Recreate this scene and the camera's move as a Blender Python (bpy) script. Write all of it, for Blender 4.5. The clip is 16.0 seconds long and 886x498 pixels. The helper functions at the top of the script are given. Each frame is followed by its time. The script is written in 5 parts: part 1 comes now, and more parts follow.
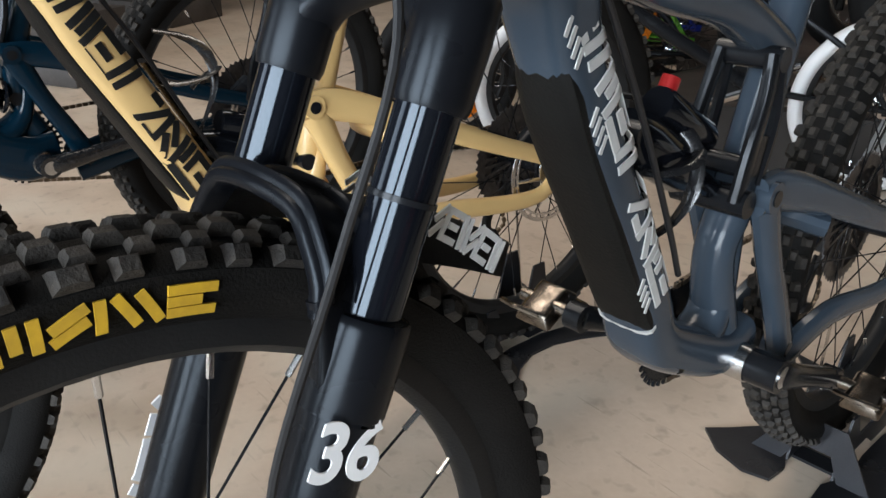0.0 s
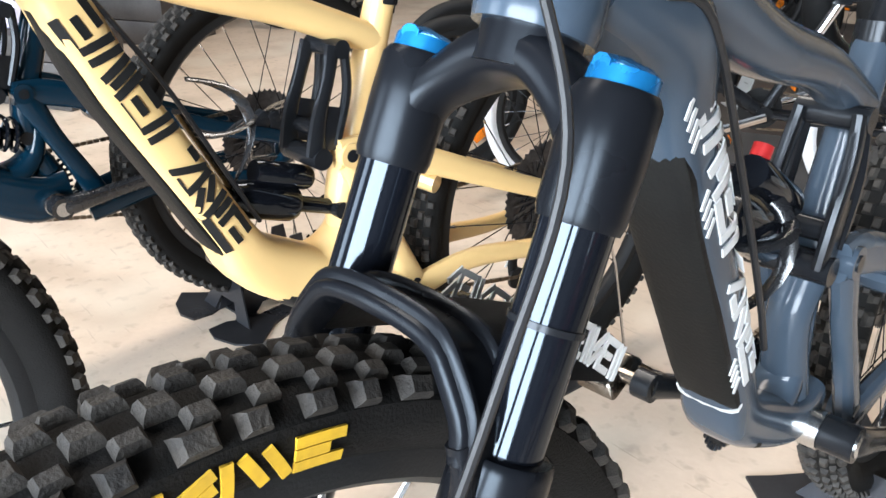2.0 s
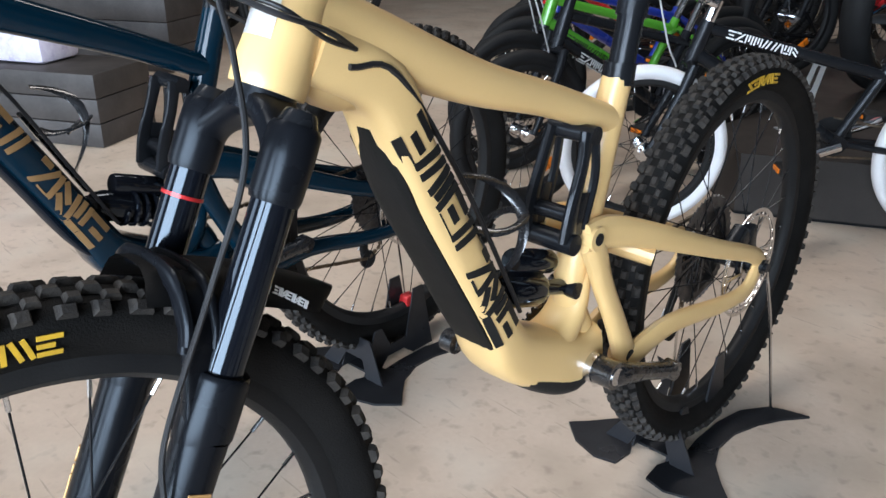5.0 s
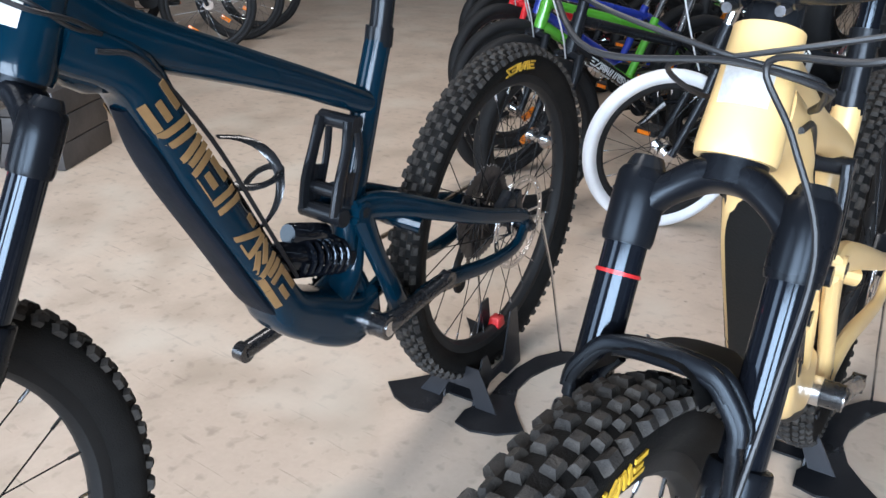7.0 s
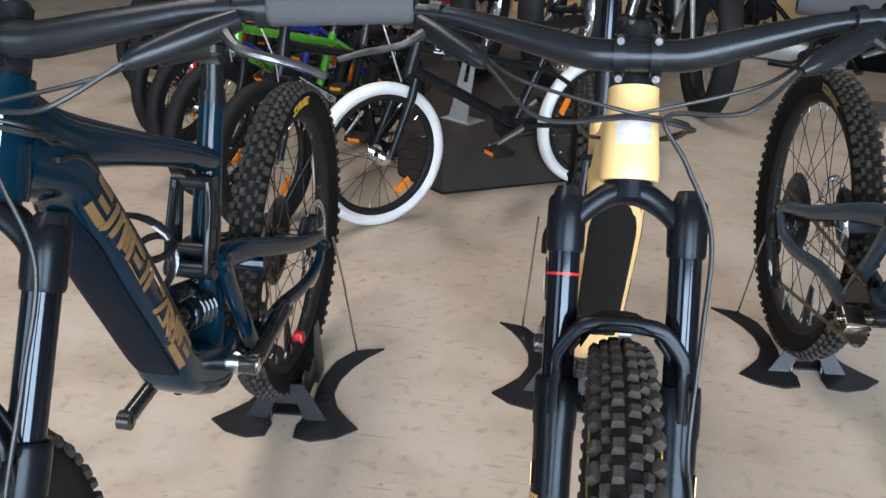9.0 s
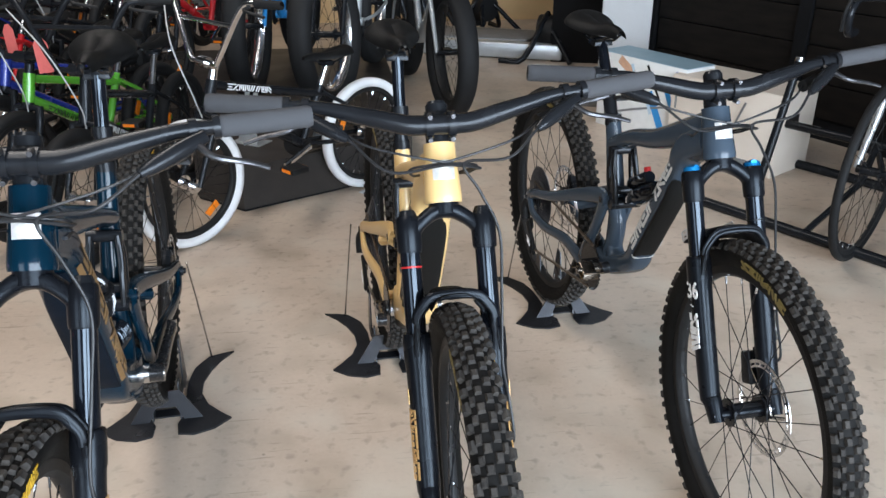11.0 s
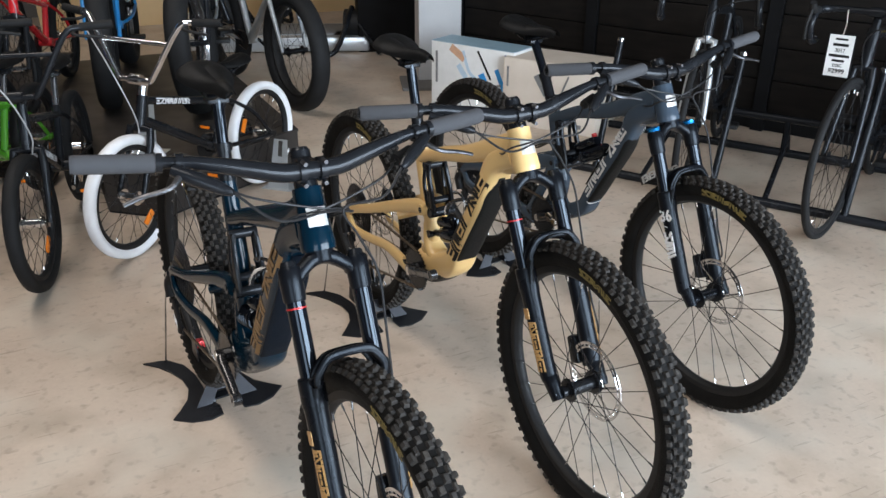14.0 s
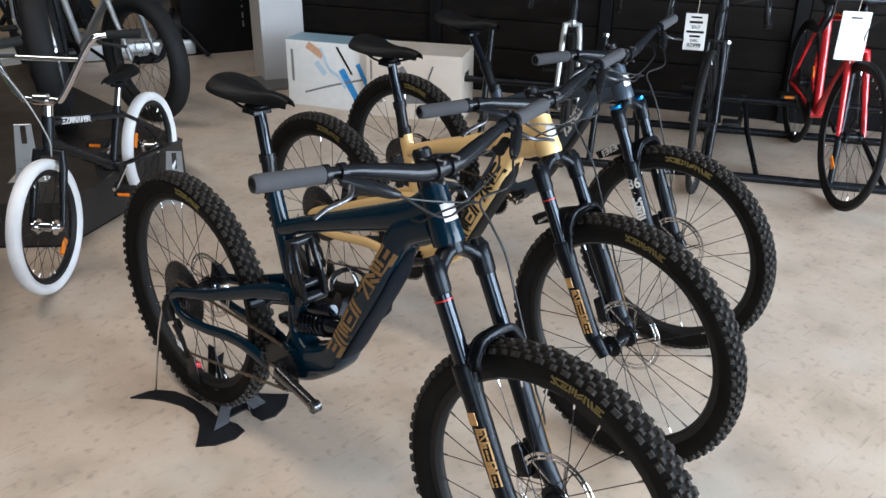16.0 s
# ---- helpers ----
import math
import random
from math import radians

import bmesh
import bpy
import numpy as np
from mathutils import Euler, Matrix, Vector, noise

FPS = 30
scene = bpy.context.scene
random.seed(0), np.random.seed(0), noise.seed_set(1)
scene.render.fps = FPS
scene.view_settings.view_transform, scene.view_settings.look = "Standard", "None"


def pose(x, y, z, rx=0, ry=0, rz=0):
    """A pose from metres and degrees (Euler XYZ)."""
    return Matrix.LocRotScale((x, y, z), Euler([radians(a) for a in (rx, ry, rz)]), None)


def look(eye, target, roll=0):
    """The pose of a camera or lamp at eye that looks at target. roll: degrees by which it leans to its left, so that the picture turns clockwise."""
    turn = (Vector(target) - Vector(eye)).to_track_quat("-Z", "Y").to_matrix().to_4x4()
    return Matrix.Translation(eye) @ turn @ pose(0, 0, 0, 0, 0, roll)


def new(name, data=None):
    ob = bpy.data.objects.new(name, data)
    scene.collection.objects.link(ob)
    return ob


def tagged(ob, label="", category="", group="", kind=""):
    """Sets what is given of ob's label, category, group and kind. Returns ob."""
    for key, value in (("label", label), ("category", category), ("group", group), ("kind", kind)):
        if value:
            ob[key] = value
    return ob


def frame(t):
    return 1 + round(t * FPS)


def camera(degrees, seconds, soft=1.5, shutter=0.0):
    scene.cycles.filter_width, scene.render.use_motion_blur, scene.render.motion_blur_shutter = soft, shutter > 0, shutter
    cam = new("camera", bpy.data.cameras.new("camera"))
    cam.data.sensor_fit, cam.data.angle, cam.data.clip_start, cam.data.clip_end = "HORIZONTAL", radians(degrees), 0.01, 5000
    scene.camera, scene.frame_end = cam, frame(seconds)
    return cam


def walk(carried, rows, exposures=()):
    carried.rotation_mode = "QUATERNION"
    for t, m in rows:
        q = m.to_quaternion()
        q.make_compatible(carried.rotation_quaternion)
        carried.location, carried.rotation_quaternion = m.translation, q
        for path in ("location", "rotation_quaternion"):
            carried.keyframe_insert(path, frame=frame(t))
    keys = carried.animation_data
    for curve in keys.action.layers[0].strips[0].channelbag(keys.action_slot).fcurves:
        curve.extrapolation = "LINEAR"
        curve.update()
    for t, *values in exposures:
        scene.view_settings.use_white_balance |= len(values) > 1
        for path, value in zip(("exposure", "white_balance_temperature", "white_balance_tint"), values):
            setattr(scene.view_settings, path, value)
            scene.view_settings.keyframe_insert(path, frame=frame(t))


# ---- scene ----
cam = camera(55.9, 16.0)
PATH = [
    (0, (1.614, -0.363, 0.853), (0.188, 0.771, 0.029), 0.4),
    (0.5, (1.591, -0.34, 0.806), (0.184, 0.811, -0.028), 0.5),
    (1, (1.563, -0.327, 0.809), (0.16, 0.833, -0.019), 0.5),
    (1.5, (1.541, -0.342, 0.847), (0.136, 0.825, 0.031), 0.5),
    (2, (1.516, -0.381, 0.884), (0.104, 0.787, 0.083), 0.5),
    (2.5, (1.476, -0.426, 0.921), (0.063, 0.744, 0.124), 0.3),
    (3, (1.429, -0.463, 0.948), (0.016, 0.709, 0.154), 0.2),
    (3.5, (1.389, -0.494, 0.947), (-0.023, 0.68, 0.155), 0.2),
    (4, (1.343, -0.518, 0.953), (-0.068, 0.657, 0.161), 0.1),
    (6.5, (0.946, -0.857, 1.016), (-0.193, 0.571, 0.201), 0.3),
    (7, (0.82, -0.906, 1.026), (-0.284, 0.546, 0.205), 0.3),
    (7.5, (0.726, -0.937, 1.035), (-0.349, 0.536, 0.212), 0.2),
    (8, (0.659, -0.964, 1.045), (-0.273, 0.603, 0.223), 0.3),
    (8.5, (0.607, -1.062, 1.072), (-0.053, 0.639, 0.253), 0.7),
    (9, (0.581, -1.179, 1.136), (0.246, 0.613, 0.313), 0.6),
    (9.5, (0.575, -1.286, 1.204), (0.465, 0.532, 0.377), 0.4),
    (12, (0.222, -1.77, 1.424), (0.534, 0.015, 0.578), 0.4),
    (12.5, (0.061, -1.813, 1.451), (0.422, -0.04, 0.599), 0.5),
    (13, (-0.103, -1.894, 1.491), (0.379, -0.15, 0.64), 0.4),
    (13.5, (-0.277, -1.903, 1.508), (0.364, -0.213, 0.65), 0.5),
    (14, (-0.401, -1.869, 1.517), (0.404, -0.255, 0.653), 0.4),
    (14.5, (-0.57, -1.819, 1.522), (0.404, -0.301, 0.657), 0.7),
    (15, (-0.77, -1.773, 1.536), (0.333, -0.349, 0.666), 0.8),
    (15.5, (-0.901, -1.691, 1.531), (0.27, -0.326, 0.656), 0.7),
    (16, (-1.008, -1.577, 1.55), (0.231, -0.275, 0.673), 0.7),
]
LEVELS = [(0, -0.3, 6550, 10), (0.5, -0.24, 6650, 10), (1, 0.04, 6750, 10), (1.5, 0.15, 6450, 10), (2, 0.88, 6350, 10), (2.5, 1.3, 6400, 10), (3, 0.55, 6100, 10), (3.5, 0.17, 6100, 10), (4, -0.1, 6050, 10), (6.5, 0.3, 5850, 10), (7, 0.27, 5800, 10), (7.5, -0.25, 6000, 10), (8, -0.2, 6050, 10), (9, 0, 6100, 10), (9.5, 0.05, 6050, 10), (12, -0.17, 6200, 10), (13, -0.27, 6200, 10), (14.5, -0.14, 6200, 10), (16, -0.14, 6100, 10)]
walk(cam, [(t, look(eye, target, roll)) for t, eye, target, roll in PATH], LEVELS)

# ---- world, daylight through the shop front, added roof fill, exposure ----
world = bpy.data.worlds.new("world")
scene.world = world
world.use_nodes = True
sky = world.node_tree.nodes.new("ShaderNodeTexSky")
sky.sky_type = 'NISHITA'
sky.sun_disc = False
sky.sun_elevation, sky.sun_rotation = radians(48), radians(200)
world.node_tree.links.new(sky.outputs[0], world.node_tree.nodes["Background"].inputs[0])
world.node_tree.nodes["Background"].inputs[1].default_value = 0.12


def area_lamp(name, at, toward, width, height, watts, colour):
    data = bpy.data.lights.new(name, "AREA")
    data.shape, data.size, data.size_y, data.energy, data.color = "RECTANGLE", width, height, watts, colour
    ob = new(name, data)
    ob.matrix_world = look(at, toward)
    return tagged(ob, "area lamp: daylight at the shop front, added fill overhead", "daylight", kind="structure")


area_lamp("daylight_west", (-2.9, -5.0, 1.75), (-2.9, 0, 1.2), 2.6, 2.9, 120, (0.80, 0.90, 1.0))
area_lamp("daylight_east", (3.0, -5.0, 1.75), (2.4, 0, 1.2), 5.4, 2.9, 1050, (0.80, 0.90, 1.0))
# unseen overhead strip, added so the far floor is evenly lit
area_lamp("roof_fill", (-1.0, 1.2, 4.15), (-1.0, 1.2, 0), 0.9, 6.0, 160, (1.0, 0.90, 0.80))


# ---- materials ----
def mat(name, base, rough=0.5, metal=0.0, dark=None, scale=30.0, bump=0.0, bscale=300.0, coat=0.0, rvar=0.1, spread=0.25, spec=0.5):
    """A surface: two colours mixed by a broad and a fine noise, uneven gloss, fine relief."""
    m = bpy.data.materials.new(name)
    m.use_nodes = True
    nt = m.node_tree
    b = nt.nodes["Principled BSDF"]
    tc = nt.nodes.new("ShaderNodeTexCoord")
    n1 = nt.nodes.new("ShaderNodeTexNoise")
    n1.inputs["Scale"].default_value, n1.inputs["Detail"].default_value = scale, 6
    n2 = nt.nodes.new("ShaderNodeTexNoise")
    n2.inputs["Scale"].default_value, n2.inputs["Detail"].default_value = bscale, 3
    for n in (n1, n2):
        nt.links.new(tc.outputs["Object"], n.inputs["Vector"])
    add = nt.nodes.new("ShaderNodeMath")
    add.operation = "MULTIPLY_ADD"
    add.inputs[1].default_value = 0.35
    nt.links.new(n2.outputs["Fac"], add.inputs[0])
    nt.links.new(n1.outputs["Fac"], add.inputs[2])
    ramp = nt.nodes.new("ShaderNodeMapRange")
    ramp.inputs["From Min"].default_value, ramp.inputs["From Max"].default_value = 0.675 - spread, 0.675 + spread
    nt.links.new(add.outputs[0], ramp.inputs["Value"])
    mix = nt.nodes.new("ShaderNodeMix")
    mix.data_type = "RGBA"
    dark = dark or tuple(c * 0.75 for c in base)
    mix.inputs["A"].default_value, mix.inputs["B"].default_value = (*dark, 1), (*base, 1)
    nt.links.new(ramp.outputs["Result"], mix.inputs["Factor"])
    nt.links.new(mix.outputs["Result"], b.inputs["Base Color"])
    rr = nt.nodes.new("ShaderNodeMapRange")
    rr.inputs["To Min"].default_value, rr.inputs["To Max"].default_value = min(1, rough + rvar), max(0.02, rough - rvar)
    nt.links.new(n1.outputs["Fac"], rr.inputs["Value"])
    nt.links.new(rr.outputs["Result"], b.inputs["Roughness"])
    b.inputs["Metallic"].default_value = metal
    b.inputs["Coat Weight"].default_value = coat
    b.inputs["Coat Roughness"].default_value = 0.12
    if bump:
        bp = nt.nodes.new("ShaderNodeBump")
        bp.inputs["Strength"].default_value, bp.inputs["Distance"].default_value = bump, 0.002
        nt.links.new(n2.outputs["Fac"], bp.inputs["Height"])
        nt.links.new(bp.outputs["Normal"], b.inputs["Normal"])
    b.inputs["Specular IOR Level"].default_value = spec
    return m


def concrete():
    """Sealed warehouse concrete: cloudy beige, dark specks, thin scuffs, uneven polish."""
    m = mat("sealed_concrete", (0.60, 0.490, 0.385), 0.42, 0, (0.45, 0.355, 0.275), 1.7, 0.12, 60, rvar=0.14, spread=0.3)
    nt = m.node_tree
    b = nt.nodes["Principled BSDF"]
    old = b.inputs["Base Color"].links[0].from_socket
    tc = nt.nodes["Texture Coordinate"]

    def layer(kind, scale, lo, hi, colour, amount, stretch=None):
        global_in = tc.outputs["Object"]
        if stretch:
            mp = nt.nodes.new("ShaderNodeMapping")
            mp.inputs["Scale"].default_value, mp.inputs["Rotation"].default_value = stretch, (0, 0, 0.6)
            nt.links.new(global_in, mp.inputs["Vector"])
            global_in = mp.outputs[0]
        n = nt.nodes.new(kind)
        n.inputs["Scale"].default_value = scale
        nt.links.new(global_in, n.inputs["Vector"])
        r = nt.nodes.new("ShaderNodeMapRange")
        r.inputs["From Min"].default_value, r.inputs["From Max"].default_value = lo, hi
        r.inputs["To Max"].default_value = amount
        nt.links.new(n.outputs[0], r.inputs["Value"])
        x = nt.nodes.new("ShaderNodeMix")
        x.data_type = "RGBA"
        x.inputs["B"].default_value = (*colour, 1)
        nt.links.new(r.outputs["Result"], x.inputs["Factor"])
        return x

    for args in (("ShaderNodeTexNoise", 4.2, 0.48, 0.72, (0.31, 0.245, 0.18), 0.6),
                 ("ShaderNodeTexNoise", 30.0, 0.56, 0.74, (0.25, 0.195, 0.145), 0.55),
                 ("ShaderNodeTexVoronoi", 9.0, 0.055, 0.02, (0.16, 0.13, 0.10), 0.7),
                 ("ShaderNodeTexNoise", 6.0, 0.66, 0.72, (0.20, 0.16, 0.12), 0.45, (1, 14, 1)),
                 ("ShaderNodeTexNoise", 3.0, 0.5, 0.7, (0.58, 0.52, 0.43), 0.6)):
        x = layer(*args)
        nt.links.new(old, x.inputs["A"])
        old = x.outputs["Result"]
    nt.links.new(old, b.inputs["Base Color"])
    return m


CONCRETE = concrete()
GOLD = mat("sand_gold_paint", (0.72, 0.48, 0.20), 0.34, 0.0, (0.66, 0.44, 0.185), 6, 0.02, 700, 0.15, 0.05)
BLUE = mat("deep_petrol_paint", (0.0017, 0.0140, 0.0265), 0.14, 0.0, (0.0013, 0.011, 0.021), 6, 0.02, 900, 0.04, 0.04, spec=0.25)
GREY = mat("slate_grey_paint", (0.044, 0.060, 0.080), 0.17, 0.0, (0.037, 0.051, 0.069), 6, 0.02, 900, 0.08, 0.05, spec=0.22)
BLACK = mat("satin_black_metal", (0.009, 0.0095, 0.011), 0.25, 0.1, (0.012, 0.013, 0.015), 14, 0.03, 600, spec=0.22)
FORK = mat("matte_black_fork", (0.0045, 0.005, 0.0065), 0.28, 0.0, (0.006, 0.0065, 0.008), 12, 0.03, 900, 0.0, spec=0.17)
STANCHION = mat("polished_black_stanchion", (0.007, 0.008, 0.011), 0.10, 0.25, (0.005, 0.006, 0.009), 20, rvar=0.03, spec=0.5)
RUBBER = mat("dusty_tyre_rubber", (0.0105, 0.0098, 0.0092), 0.66, 0, (0.0055, 0.0053, 0.005), 18, 0.4, 500, rvar=0.08, spec=0.09)
TREAD = mat("worn_tread_rubber", (0.048, 0.042, 0.036), 0.64, 0, (0.016, 0.015, 0.0145), 55, 0.5, 420, rvar=0.08, spec=0.15)
SMOOTH = mat("smooth_black_rubber", (0.010, 0.010, 0.0105), 0.65, 0, (0.014, 0.014, 0.014), 25, 0.2, 400, spec=0.15)
WHITE_TYRE = mat("white_tyre_rubber", (0.80, 0.80, 0.80), 0.6, 0, (0.66, 0.67, 0.69), 12, 0.15, 400)
GRIP = mat("charcoal_grip_rubber", (0.050, 0.051, 0.055), 0.8, 0, (0.055, 0.056, 0.06), 40, 0.5, 700, spec=0.2)
STEEL = mat("bright_steel", (0.72, 0.72, 0.72), 0.22, 1.0, (0.55, 0.55, 0.56), 30, 0.03, 500)
CHROME = mat("chrome_plate", (0.82, 0.82, 0.83), 0.09, 1.0, (0.7, 0.7, 0.72), 20, rvar=0.03)
SILVER = mat("silver_paint", (0.55, 0.57, 0.58), 0.32, 0.6, (0.45, 0.47, 0.48), 8, 0.03, 500)
CHAIN = mat("oiled_chain_steel", (0.23, 0.18, 0.13), 0.42, 0.9, (0.10, 0.08, 0.06), 90, 0.3, 300)
GEAR = mat("dark_gear_steel", (0.12, 0.12, 0.125), 0.38, 0.9, (0.05, 0.05, 0.055), 60, 0.2, 300)
# pedal steel: the brown of its reflections is put into the colour
PEDAL = mat("brown_sheen_pedal_steel", (0.27, 0.235, 0.20), 0.24, 1.0, (0.09, 0.075, 0.06), 60, 0.1, 200)
CARBON = mat("glossy_carbon", (0.013, 0.013, 0.014), 0.26, 0.0, (0.010, 0.010, 0.011), 120, 0.05, 500, 0.7, spec=0.4)
PLASTIC = mat("matte_black_plastic", (0.008, 0.008, 0.0085), 0.55, 0, (0.012, 0.012, 0.012), 20, 0.15, 500, spec=0.25)
CABLE = mat("black_cable_housing", (0.016, 0.016, 0.017), 0.4, 0, (0.011, 0.011, 0.012), 30, spec=0.3)
GREY_CABLE = mat("pale_grey_cable", (0.42, 0.42, 0.42), 0.4, 0, (0.35, 0.35, 0.35), 30)
GUARD = mat("black_rubber_guard", (0.007, 0.0067, 0.0064), 0.55, 0, (0.009, 0.009, 0.0085), 25, 0.25, 350, spec=0.12)
STAND = mat("powder_coated_stand", (0.040, 0.041, 0.046), 0.30, 0.6, (0.020, 0.021, 0.024), 9, 0.1, 500, spec=0.35)
SADDLE = mat("black_saddle_vinyl", (0.010, 0.010, 0.0105), 0.5, 0, (0.015, 0.015, 0.015), 40, 0.2, 500, spec=0.25)
INK_GOLD = mat("bronze_decal", (0.25, 0.145, 0.058), 0.45, 0.3, (0.20, 0.115, 0.045), 50)
INK_BRONZE = mat("bright_bronze_decal", (0.56, 0.33, 0.13), 0.4, 0.3, (0.46, 0.26, 0.09), 50)
NAVY_GUARD = mat("navy_rubber_guard", (0.0025, 0.006, 0.012), 0.5, 0, (0.002, 0.005, 0.009), 25, 0.2, 350, spec=0.08)
INK_BLACK = mat("black_decal", (0.012, 0.012, 0.012), 0.4, 0, (0.01, 0.01, 0.01), 50, spec=0.2)
INK_PALE = mat("pale_silver_decal", (0.58, 0.58, 0.57), 0.45, 0, (0.50, 0.50, 0.49), 50)
INK_WHITE = mat("white_decal", (0.82, 0.82, 0.82), 0.45, 0, (0.75, 0.75, 0.75), 50)
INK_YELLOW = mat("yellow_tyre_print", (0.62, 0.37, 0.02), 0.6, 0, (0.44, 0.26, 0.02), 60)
INK_DULL = mat("dull_yellow_print", (0.20, 0.15, 0.04), 0.6, 0, (0.12, 0.09, 0.03), 60)
RED = mat("red_anodised", (0.55, 0.03, 0.03), 0.3, 0.3, (0.42, 0.02, 0.02), 30)
RED_PAINT = mat("gloss_red_paint", (0.62, 0.02, 0.025), 0.25, 0, (0.52, 0.015, 0.02), 8, coat=0.6)
BLUE_KNOB = mat("blue_anodised", (0.02, 0.26, 0.62), 0.25, 0.7, (0.015, 0.2, 0.5), 30)
ORANGE = mat("orange_reflector", (0.95, 0.26, 0.01), 0.25, 0, (0.7, 0.17, 0.01), 150, 0.3, 300, 0.4)
GREEN = mat("gloss_green_paint", (0.10, 0.38, 0.03), 0.25, 0.1, (0.08, 0.30, 0.02), 8, coat=0.6)
ROYAL = mat("royal_blue_paint", (0.02, 0.04, 0.30), 0.25, 0.1, (0.015, 0.03, 0.24), 8, coat=0.6)
SKY_BLUE = mat("bright_blue_paint", (0.03, 0.28, 0.66), 0.3, 0.0, (0.02, 0.22, 0.55), 8, coat=0.5)
LABEL = mat("foil_label", (0.70, 0.68, 0.65), 0.3, 0.3, (0.42, 0.41, 0.40), 60)
PINK_TAG = mat("pink_paper_tag", (0.72, 0.16, 0.14), 0.7, 0, (0.62, 0.13, 0.12), 30)
PAPER = mat("white_card", (0.78, 0.78, 0.76), 0.6, 0, (0.70, 0.70, 0.68), 20, 0.05, 300)
CARD = mat("pale_carton", (0.72, 0.64, 0.55), 0.65, 0, (0.64, 0.56, 0.47), 6, 0.08, 300)
BOX_BLUE = mat("printed_blue_carton", (0.28, 0.42, 0.50), 0.5, 0, (0.24, 0.36, 0.44), 6)
GREY_PRINT = mat("grey_print", (0.22, 0.22, 0.22), 0.6, 0, (0.15, 0.15, 0.15), 60)
PALE_PRINT = mat("pale_blue_print", (0.50, 0.62, 0.72), 0.6, 0, (0.42, 0.54, 0.64), 25)
TAN_PRINT = mat("tan_print", (0.62, 0.36, 0.22), 0.6, 0, (0.5, 0.3, 0.2), 40)
DARK_WOOD = mat("dark_stained_boards", (0.014, 0.011, 0.009), 0.6, 0, (0.005, 0.0045, 0.004), 5, 0.3, 80, spec=0.12)
FRAME_BLACK = mat("black_wall_frame", (0.008, 0.008, 0.009), 0.6, 0, (0.006, 0.006, 0.006), 12, 0.1, 200, spec=0.12)
PLINTH = mat("black_painted_plinth", (0.040, 0.034, 0.030), 0.5, 0, (0.024, 0.021, 0.019), 7, 0.15, 200, spec=0.2)
PALE_WALL = mat("grey_painted_plaster", (0.48, 0.48, 0.48), 0.7, 0, (0.42, 0.42, 0.42), 3, 0.1, 120)
WHITE_WALL = mat("dark_grey_wall_paint", (0.16, 0.155, 0.15), 0.75, 0, (0.13, 0.125, 0.12), 2, 0.1, 120)
CEILING = mat("unseen_dark_ceiling", (0.07, 0.07, 0.072), 0.8, 0, (0.05, 0.05, 0.05), 2, 0.1, 60)
MAPLE = mat("pale_slatwall_board", (0.62, 0.42, 0.20), 0.5, 0, (0.54, 0.36, 0.17), 4, 0.08, 120)
for m_, tint in ((FORK, (0.80, 0.90, 1.0, 1)), (STANCHION, (0.78, 0.90, 1.0, 1)), (BLACK, (0.92, 0.96, 1.0, 1))):
    m_.node_tree.nodes["Principled BSDF"].inputs["Specular Tint"].default_value = tint   # blue of reflected daylight put into the highlight colour
YELLOW_CARD = mat("yellow_card", (0.85, 0.62, 0.02), 0.5, 0, (0.78, 0.55, 0.02), 20)
UP, SIDE = Vector((0, 0, 1)), Vector((0, 1, 0))


# ---- mesh helpers ----
def mesh_of(name, bm, material, smooth=True):
    bmesh.ops.recalc_face_normals(bm, faces=bm.faces)
    me = bpy.data.meshes.new(name)
    bm.to_mesh(me)
    bm.free()
    me.materials.append(material)
    if smooth:
        me.polygons.foreach_set("use_smooth", [True] * len(me.polygons))
        me.set_sharp_from_angle(angle=radians(38))
    return me


def part(name, bm, material, parent, label="", m=None, smooth=True):
    """Links a bmesh, or a mesh made before, as one object under parent."""
    me = mesh_of(name, bm, material, smooth) if isinstance(bm, bmesh.types.BMesh) else bm
    ob = new(name, me)
    ob.parent = parent
    if m is not None:
        ob.matrix_basis = m
    return tagged(ob, label)


def spline(pts, res):
    """Points of a smooth line through pts; each point is a tuple of any length."""
    a = [np.array(p, float) for p in pts]
    a = [2 * a[0] - a[1]] + a + [2 * a[-1] - a[-2]]
    out = []
    for i in range(1, len(a) - 2):
        for k in range(res):
            t = k / res
            p0, p1, p2, p3 = a[i - 1:i + 3]
            out.append(0.5 * (2 * p1 + (p2 - p0) * t + (2 * p0 - 5 * p1 + 4 * p2 - p3) * t * t + (3 * p1 - p0 - 3 * p2 + p3) * t ** 3))
    return out + [a[-2]]


